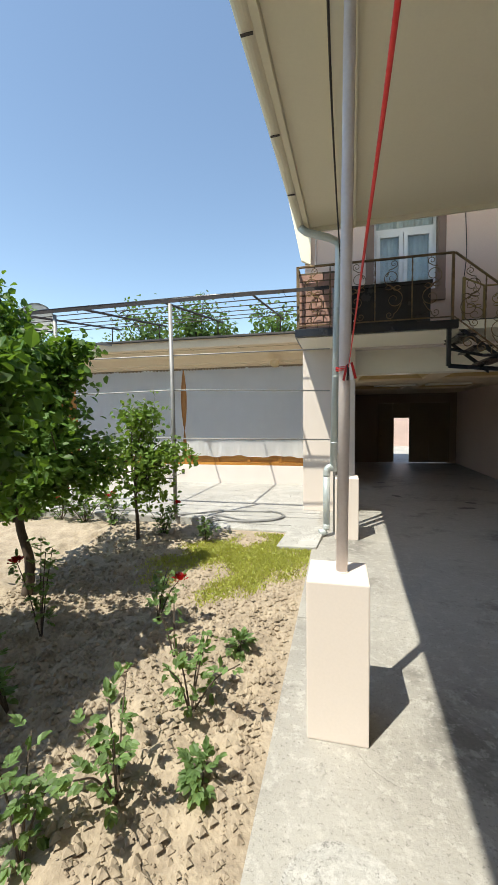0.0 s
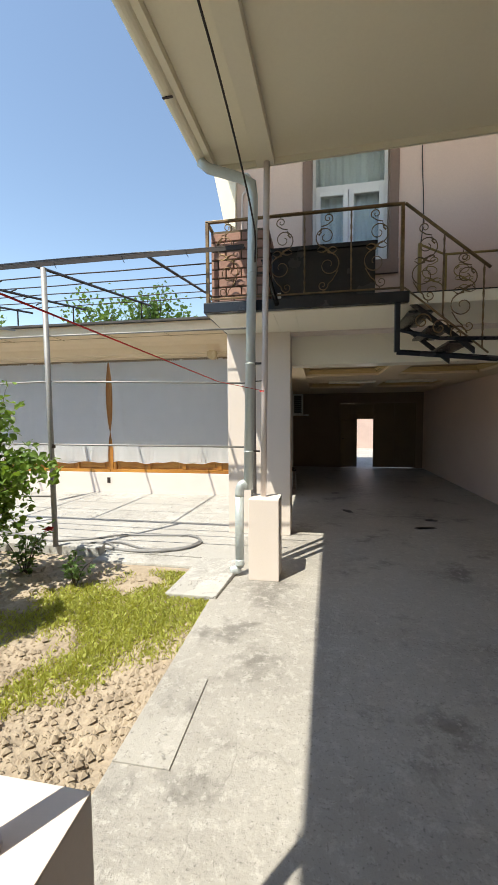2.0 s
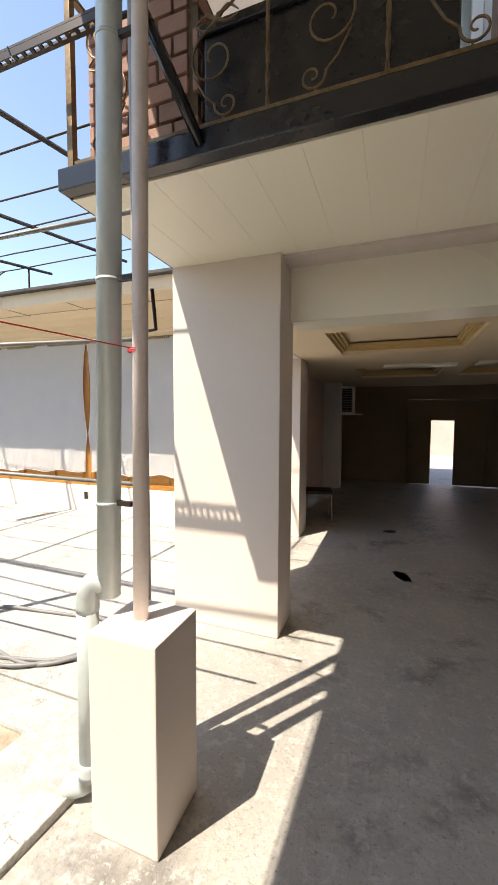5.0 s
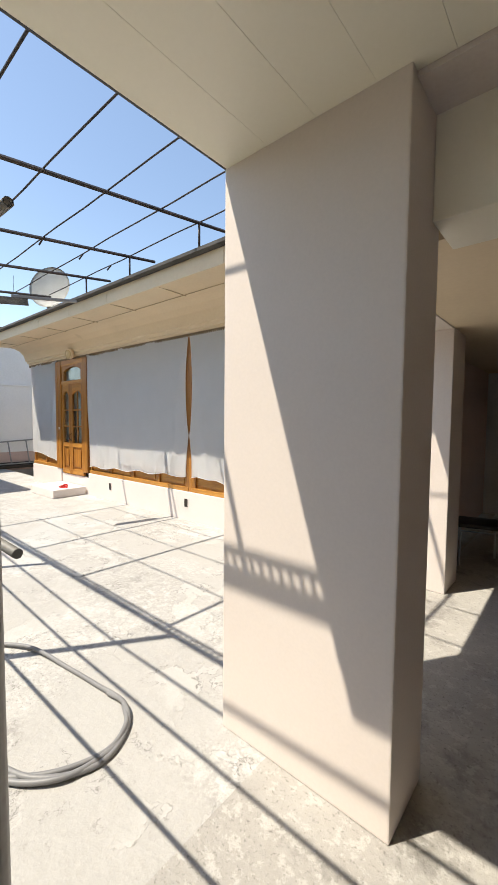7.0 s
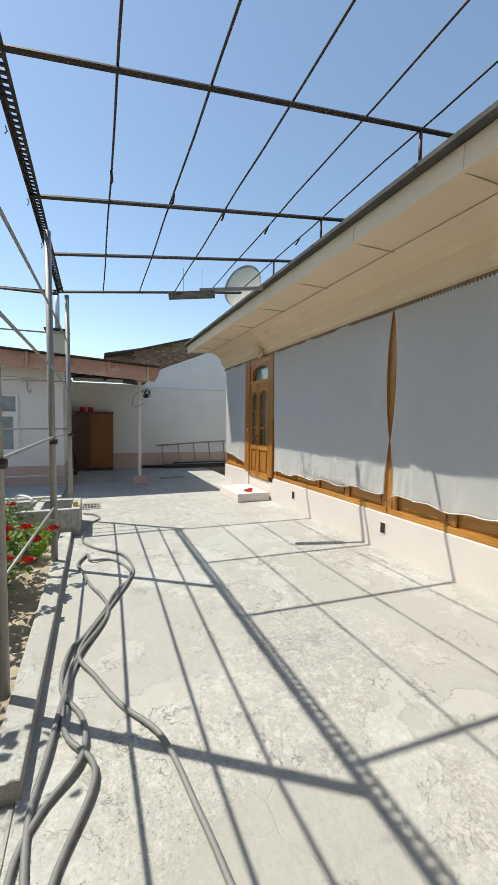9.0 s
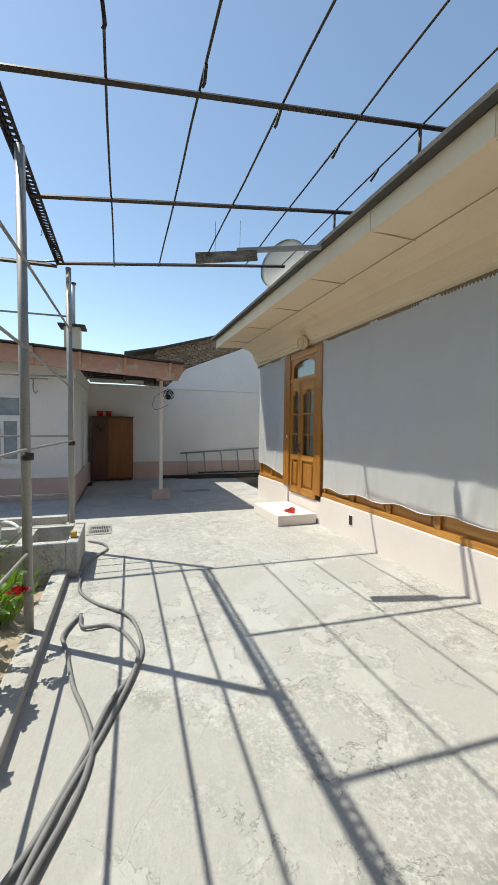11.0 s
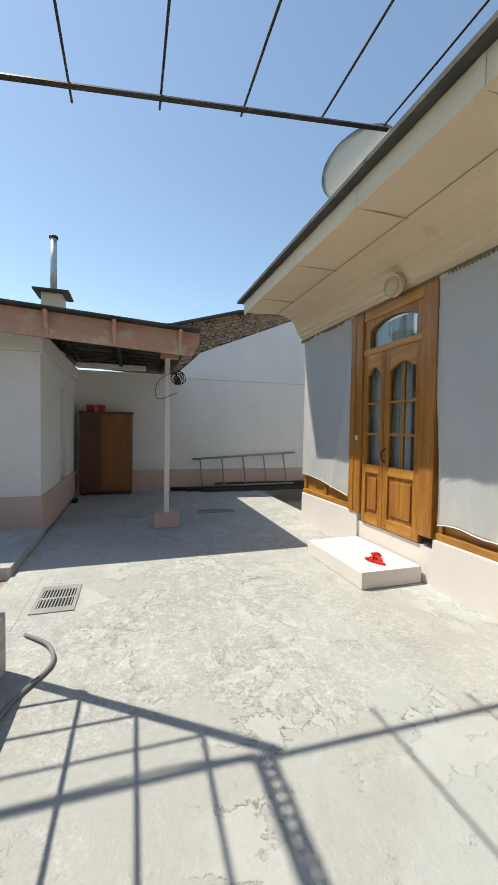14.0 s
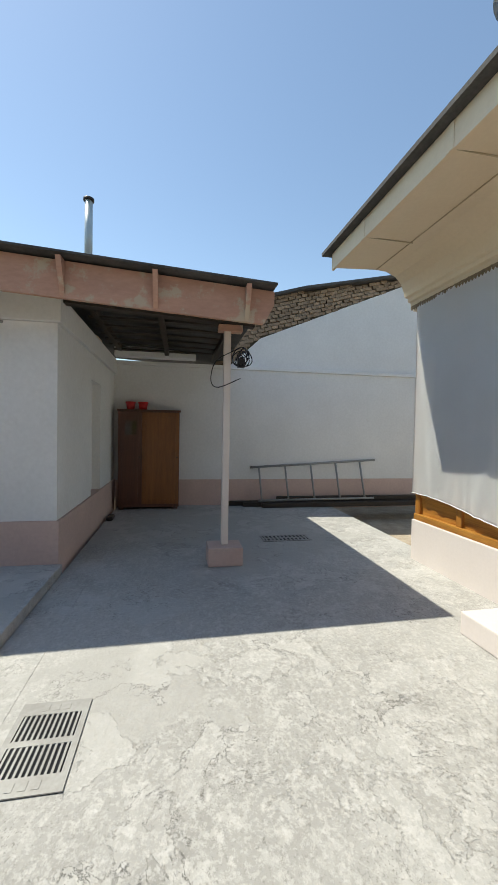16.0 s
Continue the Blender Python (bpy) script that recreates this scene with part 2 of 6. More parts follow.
GLASS = glass("window_glass")
DARKPANE = mat("dim_window_pane", (0.38, 0.43, 0.45), (0.24, 0.28, 0.30), rough=0.12, size=3, fine=20, bump=0.0)


def leaf(name, a, b):
    """Leaf green that lets some light through, varied from leaf to leaf."""
    m = mat(name, a, b, rough=0.5, size=2, fine=30, bump=0.0, per_island=0.45, spec=0.35)
    n, l = m.node_tree.nodes, m.node_tree.links
    s = n["Principled BSDF"]
    tr, ms = n.new("ShaderNodeBsdfTranslucent"), n.new("ShaderNodeMixShader")
    tr.inputs["Color"].default_value = (a[0] * 1.8, a[1] * 1.7, a[2] * 0.8, 1)
    ms.inputs["Fac"].default_value = 0.35
    l.new(s.outputs[0], ms.inputs[1]), l.new(tr.outputs[0], ms.inputs[2])
    l.new(ms.outputs[0], n["Material Output"].inputs["Surface"])
    return m


LEAF = leaf("apricot_leaf", (0.11, 0.20, 0.04), (0.06, 0.125, 0.028))
LEAF_LIGHT = leaf("young_tree_leaf", (0.15, 0.24, 0.05), (0.09, 0.16, 0.035))
LEAF_ROSE = leaf("rose_leaf", (0.16, 0.25, 0.095), (0.09, 0.16, 0.06))
LEAF_FAR = leaf("far_tree_leaf", (0.10, 0.17, 0.05), (0.06, 0.115, 0.035))
FENNEL = leaf("feathery_herb", (0.18, 0.30, 0.05), (0.11, 0.22, 0.04))
GRASS = leaf("grass_blade", (0.40, 0.42, 0.12), (0.27, 0.30, 0.075))
PETAL = leaf("rose_petal", (0.32, 0.010, 0.016), (0.20, 0.006, 0.010))


# ---- shapes ----
def box(bm, x0, x1, y0, y1, z0, z1, bevel=0.0, m=None):
    """A box between two corners, with rounded edges where asked."""
    r = bmesh.ops.create_cube(bm, size=1.0)
    vs = r["verts"]
    for v in vs:
        v.co = Vector((x0 + (v.co.x + 0.5) * (x1 - x0), y0 + (v.co.y + 0.5) * (y1 - y0), z0 + (v.co.z + 0.5) * (z1 - z0)))
    if bevel:
        es = list({e for v in vs for e in v.link_edges})
        out = bmesh.ops.bevel(bm, geom=es, offset=bevel, segments=2, affect="EDGES", profile=0.6)
        vs = list({v for f in out["faces"] for v in f.verts} | {v for v in vs if v.is_valid})
    if m is not None:
        bmesh.ops.transform(bm, matrix=m, verts=vs)
    return bm


def boxed(*a, **k):
    return box(bmesh.new(), *a, **k)


def tube(bm, points, r, n=8, r_end=None, closed_ends=True):
    """A round bar of radius r through the points."""
    pts = [Vector(p) for p in points]
    rings = []
    up = Vector((0.13, 0.21, 0.97))
    for i, p in enumerate(pts):
        d = (pts[min(i + 1, len(pts) - 1)] - pts[max(i - 1, 0)]).normalized()
        a = d.cross(up)
        if a.length < 0.15:
            a = d.cross(Vector((1, 0, 0)))
        a.normalize()
        b = d.cross(a)
        rr = r if r_end is None else r + (r_end - r) * i / max(len(pts) - 1, 1)
        rings.append([bm.verts.new(p + a * rr * math.cos(2 * math.pi * k / n) + b * rr * math.sin(2 * math.pi * k / n)) for k in range(n)])
    for q0, q1 in zip(rings, rings[1:]):
        for k in range(n):
            f = bm.faces.new((q0[k], q0[(k + 1) % n], q1[(k + 1) % n], q1[k]))
            f.smooth = n > 5
    if closed_ends:
        bm.faces.new(rings[0][::-1]), bm.faces.new(rings[-1])
    return bm


def tubed(points, r, n=8, r_end=None):
    return tube(bmesh.new(), points, r, n, r_end)


def prism(bm, outline, axis, lo, hi):
    """An outline in the other two axes, drawn out along one axis from lo to hi."""
    def at(u, v, w):
        return {"x": (w, u, v), "y": (u, w, v), "z": (u, v, w)}[axis]
    a = [bm.verts.new(at(u, v, lo)) for u, v in outline]
    b = [bm.verts.new(at(u, v, hi)) for u, v in outline]
    bm.faces.new(a), bm.faces.new(b[::-1])
    for i in range(len(a)):
        j = (i + 1) % len(a)
        bm.faces.new((a[i], b[i], b[j], a[j]))
    bmesh.ops.recalc_face_normals(bm, faces=bm.faces)
    return bm


def smooth(points, steps=8):
    """Catmull-Rom through the points."""
    p = [Vector(q) for q in points]
    p = [2 * p[0] - p[1]] + p + [2 * p[-1] - p[-2]]
    out = []
    for i in range(1, len(p) - 2):
        for s in range(steps):
            t = s / steps
            out.append(0.5 * (2 * p[i] + (p[i + 1] - p[i - 1]) * t + (2 * p[i - 1] - 5 * p[i] + 4 * p[i + 1] - p[i + 2]) * t * t
                              + (3 * p[i] - p[i - 1] - 3 * p[i + 1] + p[i + 2]) * t ** 3))
    return out + [p[-2]]


def mesh_of(name, bm, material):
    me = bpy.data.meshes.new(name)
    bm.to_mesh(me)
    bm.free()
    me.materials.append(material)
    return me


def part(name, bm, material, parent, label=""):
    ob = new(name, mesh_of(name, bm, material))
    ob.parent = parent
    return tagged(ob, label=label) if label else ob


def thing(name, label, category, group="", at=(0, 0, 0)):
    ob = new(name)
    ob.empty_display_size = 0.1
    ob.location = at
    return tagged(ob, label, category, group)


def solid(name, bm, material, label, category, group="", kind=""):
    return tagged(new(name, mesh_of(name, bm, material)), label, category, group, kind)


def structure(name, bm, material, label, category="structure"):
    return solid(name, bm, material, label, category, kind="structure")


# ---- plan: the large structure ----
GATE_Y, RIGHT_X, HOUSE_Y, BACK_X = 15.4, 5.04, 10.0, -12.35
SOFF_Z, DECK_Z, PASS_Z = 2.83, 2.94, 2.46

structure("ground", boxed(-300, 300, -300, 300, -0.60, -0.30), SOIL, "dry bare earth around the plots", "ground")
structure("floor_yard", boxed(-12.4, 0.752, 6.50, 10.3, -0.28, 0.0), CONCRETE, "worn pale concrete courtyard floor with hairline cracks", "floor")
structure("floor_corner", boxed(-12.4, -7.302, 6.205, 6.498, -0.28, 0.0), CONCRETE, "worn concrete floor beside the shed platform", "floor")
BROWNPLASTER = mat("dark_brown_plaster", (0.30, 0.23, 0.16), (0.22, 0.165, 0.115), rough=0.9, size=1.2, fine=30, bump=0.1)
structure("floor_veranda", boxed(0.752, 5.04, -4.0, GATE_Y, -0.28, 0.0), SLAB, "stained smooth concrete floor of veranda and passage", "floor")
structure("floor_strip", boxed(-7.302, -5.702, 6.205, 6.498, -0.28, 0.0), CONCRETE, "worn concrete floor beside the wash trough", "floor")
structure("pavement_street", boxed(-4, 12, GATE_Y, 24, -0.28, -0.03), CONCRETE, "pale street surface beyond the gate", "pavement")
structure("wall_street", boxed(-4, 12, 24, 24.3, -0.1, 3.2), PINKBAND, "pink wall across the street", "wall")

# veranda side: wall along the passage and the upper storey over it
structure("wall_east", boxed(RIGHT_X, RIGHT_X + 0.3, -4.3, GATE_Y + 0.2, 0, 5.69), PINK, "pale pink plastered side wall", "wall")
structure("wall_south", boxed(-16, RIGHT_X, -4.3, -4.0, -0.3, 4.26), WHITEWASH, "whitewashed wall closing the plot", "wall")
structure("wall_west", boxed(-16.3, -16, -4.3, 16, -0.3, 2.4), WHITEWASH, "whitewashed boundary wall", "wall")
WX0, WX1, WZ0, WZ1 = 1.62, 2.625, 3.69, 5.30   # opening of the upper window
UY0, UY1 = 7.56, 7.90
bm = bmesh.new()
box(bm, 0.50, WX0, UY0, UY1, DECK_Z, 5.69)
box(bm, WX1, RIGHT_X, UY0, UY1, DECK_Z, 5.69)
box(bm, WX0, WX1, UY0, UY1, DECK_Z, WZ0)
box(bm, WX0, WX1, UY0, UY1, WZ1, 5.69)
structure("wall_upper", bm, PINK, "pink plastered wall of the upper storey", "wall")
structure("wall_upper_west", boxed(0.50, 0.80, 7.90, GATE_Y, 2.95, 5.69), PINK, "pink plastered flank of the upper storey", "wall")
structure("wall_upper_north", boxed(0.80, RIGHT_X, 11.0, 11.1, 2.95, 5.58), WHITEWASH, "back wall of the upstairs room", "wall")
structure("ceiling_upper_room", boxed(0.80, RIGHT_X, 7.90, 11.0, 5.585, 5.68), WHITEWASH, "ceiling of the upstairs room", "ceiling")
# overhang out of view, its depth set to keep sun off the upper wall
structure("roof_upper", boxed(0.25, 5.4, 5.4, 16.4, 5.70, 5.82), ASBESTOS, "roof over the upper storey, unseen overhang added for shade", "roof")
structure("pier", boxed(0.46, 1.345, 7.51, 7.88, 0, SOFF_Z, bevel=0.008), PIER, "broad pale pink plastered pier beside the passage", "pier")
structure("beam_passage", boxed(1.345, RIGHT_X, 7.78, 8.10, 2.40, SOFF_Z, bevel=0.006), CREAM, "cream painted beam over the passage mouth", "beam")
structure("beam_recess", boxed(1.345, RIGHT_X, 7.56, 7.78, SOFF_Z - 0.025, SOFF_Z - 0.002), PINKPIPE, "pink strip between soffit and beam", "beam")
structure("beam_side", boxed(0.50, 0.92, 7.88, 9.98, 2.45, SOFF_Z + 0.1, bevel=0.006), PIER, "plastered beam over the open side of the passage", "beam")
bm = bmesh.new()   # ceiling with four coffers left open
for x0, x1, y0, y1 in ((0.55, 1.48, 8.1, GATE_Y), (4.6, RIGHT_X, 8.1, GATE_Y), (2.85, 3.18, 8.1, GATE_Y), (1.48, 2.85, 8.1, 8.55), (3.18, 4.6, 8.1, 8.55),
                       (1.48, 2.85, 9.90, 11.4), (3.18, 4.6, 9.90, 11.4), (1.48, 2.85, 13.0, GATE_Y), (3.18, 4.6, 13.0, GATE_Y)):
    box(bm, x0, x1, y0, y1, PASS_Z, PASS_Z + 0.14)
box(bm, 0.55, RIGHT_X, 8.1, GATE_Y, PASS_Z + 0.142, PASS_Z + 0.40)
structure("ceiling_passage", bm, SOFFIT, "cream ceiling of the passage with four coffers", "ceiling")
structure("wall_passage_west", boxed(0.25, 0.55, 10.43, GATE_Y, 0, PASS_Z + 0.3), PINK, "plastered wall of the passage", "wall")
structure("pier_passage", boxed(0.553, 0.95, 14.0, 14.3, 0, PASS_Z, bevel=0.005), WHITEWASH, "white pilaster in the passage", "pier")
structure("pier_house", boxed(0.50, 0.925, HOUSE_Y - 0.02, 10.43, 0, PASS_Z - 0.002, bevel=0.008), PIER, "pink plastered pier at the end of the house front", "pier")
bm = bmesh.new()
box(bm, 0.25, 2.45, GATE_Y, GATE_Y + 0.15, -0.03, 2.9)
box(bm, 4.77, RIGHT_X, GATE_Y, GATE_Y + 0.15, -0.03, 2.9)
box(bm, 2.45, 4.77, GATE_Y, GATE_Y + 0.15, 2.122, 2.9)
structure("wall_gate", bm, BROWNPLASTER, "plastered wall round the street gate", "wall")
so = structure("soffit_balcony", boxed(0.47, RIGHT_X, 6.50, 7.555, SOFF_Z + 0.008, DECK_Z - 0.002), CREAM, "glossy cream plastic panels under the balcony", "soffit")
pm = mesh_of("panel", boxed(0.0, 0.2494, 6.50, 7.558, SOFF_Z - 0.004, SOFF_Z + 0.0075, bevel=0.0015), CREAM)
for k in range(18):
    q = new("panel", pm)
    q.parent, q.location = so, (0.47 + 0.25 * k, 0, 0)

# porch roof over the veranda, a little askew to the path
PORCH = Matrix.Translation((1.1, 2.73, 0)) @ Matrix.Rotation(radians(-1.8), 4, "Z") @ Matrix.Translation((-1.1, -2.73, 0))
structure("ceiling_porch", boxed(0.58, RIGHT_X + 0.25, -4.0, 6.19, 4.262, 4.36), PORCHCEIL, "cream boarded porch ceiling", "ceiling")
# top is never in view; white chosen to throw sunlight onto the upper wall
structure("roof_porch", boxed(0.46, RIGHT_X + 0.25, -4.0, 6.25, 4.365, 4.42), WHITEWASH, "roof sheet over the porch, white to bounce light", "roof")
structure("beam_porch", boxed(1.00, 1.18, -4.0, 6.17, 4.17, 4.26, bevel=0.006), PORCHCEIL, "cream boxed beam along the porch columns", "beam")
structure("trim_porch", boxed(0.52, 0.578, -4.0, 6.19, 4.20, 4.36, bevel=0.005), PORCHCEIL, "cream fascia board of the porch", "trim")
structure("trim_porch_end", boxed(0.58, RIGHT_X + 0.25, 6.192, 6.22, 4.20, 4.36), PORCHCEIL, "cream end board of the porch roof", "trim")
for piece in ("ceiling_porch", "roof_porch", "beam_porch", "trim_porch", "trim_porch_end"):
    bpy.data.objects[piece].matrix_basis = PORCH

# house across the yard; its front stands a degree askew to the yard
SKEW = Matrix.Translation((-8.85, 10, 0)) @ Matrix.Rotation(radians(1.0), 4, "Z") @ Matrix.Translation((8.85, -10, 0))
before = set(scene.objects)
bm = bmesh.new()
box(bm, -8.85, -7.27, HOUSE_Y, 10.4, -0.1, 0.46, bevel=0.01)
box(bm, -7.27, -6.02, HOUSE_Y + 0.03, 10.4, -0.1, 0.36)
box(bm, -6.02, 0.498, HOUSE_Y, 10.4, -0.1, 0.46, bevel=0.01)
structure("plinth_house", bm, PLINTH, "pale pink rendered plinth of the house", "plinth")
structure("wall_house_west", boxed(-8.84, -8.70, 10.30, 16, -0.1, 3.2), WHITEWASH, "whitewashed end wall of the house", "wall")
structure("wall_house_back", boxed(-8.70, 0.25, 13.0, 13.2, -0.1, 3.3), WHITEWASH, "inner wall of the glazed gallery", "wall")
structure("floor_house", boxed(-8.70, 0.25, 10.4, 13.0, 0.2, 0.36), BROWNWOOD, "boarded floor of the glazed gallery", "floor")
E_Y = 9.03   # edge of the eave
SOFFIT_PROFILE = [(E_Y + 0.02, 3.31), (9.55, 3.34), (9.68, 3.33), (9.80, 3.28), (9.88, 3.20), (9.92, 3.10), (9.93, 3.05), (9.97, 3.04), (9.975, 3.0), (10.01, 2.99),
                  (10.015, 2.95), (10.05, 2.94), (10.05, 2.90), (10.30, 2.90), (10.30, 3.46), (E_Y + 0.02, 3.46)]
structure("soffit_house", prism(bmesh.new(), SOFFIT_PROFILE, "x", -9.0, 0.48), SOFFIT, "cream painted eave soffit with a cove moulding", "soffit")
structure("trim_eave", boxed(-9.03, 0.48, E_Y - 0.012, E_Y + 0.018, 3.29, 3.475, bevel=0.004), SOFFIT, "cream fascia board along the eave", "trim")
structure("roof_house", prism(bmesh.new(), [(E_Y - 0.10, 3.478), (E_Y - 0.10, 3.515), (12.8, 4.25), (15.8, 3.75), (15.8, 3.70), (12.8, 4.20), (9.2, 3.478)], "x", -9.12, 0.48), ROOFEDGE, "dark sheet roof of the house", "roof")


def set_askew(old):
    """Turns everything built since then with the house front."""
    for ob in list(scene.objects):
        if ob not in old and ob.parent is None:
            ob.matrix_basis = SKEW @ ob.matrix_basis


set_askew(before)
# the shed on the far side and the wall behind it
bm = bmesh.new()
box(bm, -12.34, -8.90, -1.0, 6.02, 0.5, 2.47)
for x0, x1, z0, z1 in ((-12.34, -11.05, 0.5, 2.47), (-10.41, -8.90, 0.5, 2.47), (-11.05, -10.41, 2.12, 2.47)):   # a shallow recess stays open
    box(bm, x0, x1, 6.02, 6.14, z0, z1)
box(bm, -12.34, -8.86, -1.0, 6.18, 2.475, 2.74, bevel=0.01)
structure("wall_shed", bm, WHITEWASH, "whitewashed shed walls with a rounded corner", "wall")
structure("band_shed", boxed(-12.34, -8.875, -1.0, 6.165, -0.1, 0.52, bevel=0.006), PINKBAND, "pink limewashed base band of the shed", "wall")
structure("wall_back", boxed(BACK_X - 0.3, BACK_X, 6.0, 16, 0.5, 2.66), WHITEWASH, "whitewashed back wall of the yard", "wall")
structure("band_back", boxed(BACK_X - 0.3, BACK_X + 0.02, 6.17, 16, -0.1, 0.50), PINKBAND, "pink limewashed base of the back wall", "wall")
structure("trim_back", boxed(BACK_X - 0.3, BACK_X + 0.04, 6.0, 16, 2.662, 2.73, bevel=0.01), WHITEWASH, "whitewashed ledge along the back wall", "trim")
GABLE = [(8.3, 2.732), (16, 2.732), (16, 4.9), (12.3, 4.72), (8.9, 3.30)]
structure("wall_gable", prism(bmesh.new(), GABLE, "x", BACK_X - 0.32, BACK_X - 0.02), WHITEWASH, "whitewashed gable of the neighbouring house", "wall")
structure("wall_gable_core", prism(bmesh.new(), [(8.0, 2.732), (8.3, 2.732), (8.9, 3.30), (12.3, 4.72), (16, 4.92), (16, 5.3), (12.3, 4.82), (9.8, 4.31), (8.0, 3.80)], "x", BACK_X - 0.32, BACK_X - 0.07), MORTAR, "clay joints of the rough brick gable", "wall")
structure("gable_boarding", prism(bmesh.new(), [(7.12, 3.02), (7.998, 3.02), (7.998, 3.80), (7.12, 3.60)], "x", BACK_X - 0.62, BACK_X - 0.55), PALEWOOD, "pale boarding under the gable eave", "wall")
structure("roof_gable", prism(bmesh.new(), [(7.1, 3.62), (8.2, 3.86), (9.8, 4.32), (12.3, 4.83), (16, 5.30), (16, 5.36), (12.3, 4.88), (9.8, 4.37), (8.2, 3.91), (7.1, 3.67)], "x", BACK_X - 4.0, BACK_X + 0.12), ROOFEDGE, "dark roof edge over the brick gable", "roof")
structure("pavement_shed", boxed(-8.88, -7.30, -1.0, 6.20, -0.28, 0.09, bevel=0.01), CONCRETE, "low concrete platform beside the shed", "pavement")
structure("floor_edge", boxed(-0.90, 0.75, 6.22, 6.498, -0.28, -0.004, bevel=0.02), CONCRETE, "broken concrete edge beside the grass", "floor")
structure("kerb", boxed(-5.70, -0.902, 6.38, 6.515, -0.28, 0.085, bevel=0.012), CONCRETE, "concrete kerb strip between garden and yard", "kerb")


# ---- garden soil ----
def soil_height(x, y):
    h = -0.05 + 0.05 * noise.noise(Vector((x * 0.8, y * 0.8, 3)))
    h += 0.13 * math.exp(-(((x + 0.1) / 0.55) ** 2 + ((y - 2.6) / 1.1) ** 2))      # heaped bed by the path
    h += 0.15 * math.exp(-(((x + 3.3) / 1.6) ** 2 + ((y - 5.6) / 0.45) ** 2))       # bank by the kerb
    h -= 0.06 * math.exp(-(((x + 1.6) / 1.2) ** 2 + ((y - 4.2) / 0.7) ** 2))
    lump = 0.045 * noise.noise(Vector((x * 4, y * 4, 0))) + 0.045 * noise.noise(Vector((x * 10, y * 10, 5))) + 0.032 * abs(noise.noise(Vector((x * 27, y * 27, 9))))
    edge = min(1.0, max(0.0, (0.75 - x) / 0.12)) * min(1.0, max(0.0, ((6.39 if -5.6 < x < -0.95 else 6.13) - y) / 0.12))
    bare = 0.35 + 0.65 * (0.5 + 0.5 * math.tanh((3.9 + 0.4 * x - y) * 2)) if x > -1.2 else 1.0
    return h * (0.3 + 0.7 * edge) - 0.02 * (1 - edge) + lump * edge * bare


def garden_sheet():
    bm = bmesh.new()
    xs = list(np.arange(-7.3, -2.6, 0.12)) + list(np.arange(-2.6, 0.755, 0.032))
    ys = list(np.arange(-4.0, 0.9, 0.2)) + list(np.arange(0.9, 6.38, 0.036))
    xs[-1], ys[-1] = 0.75, 6.38
    g = [[bm.verts.new((x, y, soil_height(x, y))) for x in xs] for y in ys]
    for a, b in zip(g, g[1:]):
        for i in range(len(xs) - 1):
            bm.faces.new((a[i], a[i + 1], b[i + 1], b[i])).smooth = True
    return bm


structure("soil", garden_sheet(), SOIL, "dry cracked clay soil of the garden beds", "soil")


# ---- veranda things ----
def porch_column(x, y, px, py, top, r, lean, label):
    """A plastered pedestal that carries a round steel pole."""
    col = thing("porch_column", label, "column", "porch columns", (x, y, 0))
    part("pedestal", boxed(-0.155, 0.155, -0.155, 0.155, 0, 0.835, bevel=0.008), PIER, col, "pale pink plastered pedestal")
    bm = tubed([(px - x, py - y, 0.83), (px - x + lean * 0.47, py - y, 2.4), (px - x + lean, py - y, top)], r, 20)
    part("pole", bm, PINKPIPE, col, "pink painted steel pole")
    part("weld_ring", tubed([(px - x, py - y, 0.832), (px - x, py - y, 0.842)], r + 0.004, 20), PINKPIPE, col)
    return col


porch_column(1.085, 2.725, 1.105, 2.73, 4.17, 0.030, 0.038, "pale pink pedestal with a tall pink pole and clothes line")
porch_column(1.185, 6.10, 1.165, 6.10, 4.17, 0.031, 0.050, "pale pink pedestal with a pink pole beside the downpipe")
p = thing("trellis_post", "tall grey steel post standing behind the downpipe", "post", "trellis posts", (1.03, 6.315, 0))
part("pole", tubed([(0, 0, 0), (-0.01, 0.0, 3.45)], 0.032, 14), GREYPIPE, p)
part("bracket", tubed([(0.0, 0.0, 2.05), (0.10, -0.03, 2.05), (0.13, -0.10, 2.2)], 0.008, 8), STEEL, p)

# gutter and downpipe
bm = bmesh.new()
arc = [(0.47 + 0.055 * math.cos(a), 4.22 + 0.055 * math.sin(a)) for a in np.linspace(math.pi, 2 * math.pi, 9)]
inner = [(0.47 + 0.05 * math.cos(a), 4.222 + 0.05 * math.sin(a)) for a in np.linspace(2 * math.pi, math.pi, 9)]
prism(bm, arc + inner, "y", -4.0, 6.05)
gut = thing("gutter", "cream half-round gutter along the porch edge", "gutter", "", (0, 0, 0))
gut.matrix_basis = PORCH
part("trough", bm, PORCHCEIL, gut)
for y in np.arange(-3.4, 6.0, 0.95):
    part("bracket", boxed(0.435, 0.52, y, y + 0.02, 4.158, 4.164), STEEL, gut, "dark strap")
dp = thing("downpipe", "galvanised rain pipe with stepped elbows down to the slab", "pipe", "", (0, 0, 0))
P = [(0.57, 5.96, 4.17), (0.65, 5.99, 4.11), (0.94, 6.09, 4.05), (1.065, 6.10, 3.98), (1.075, 6.10, 3.85), (1.005, 6.10, 0.91)]
part("upper_pipe", tubed(P, 0.049, 18), GALV, dp)
part("elbow", tubed(smooth([(0.995, 6.097, 0.955), (0.955, 6.083, 0.965), (0.925, 6.073, 0.93), (0.915, 6.07, 0.84)], 4), 0.0485, 18), GALV, dp)
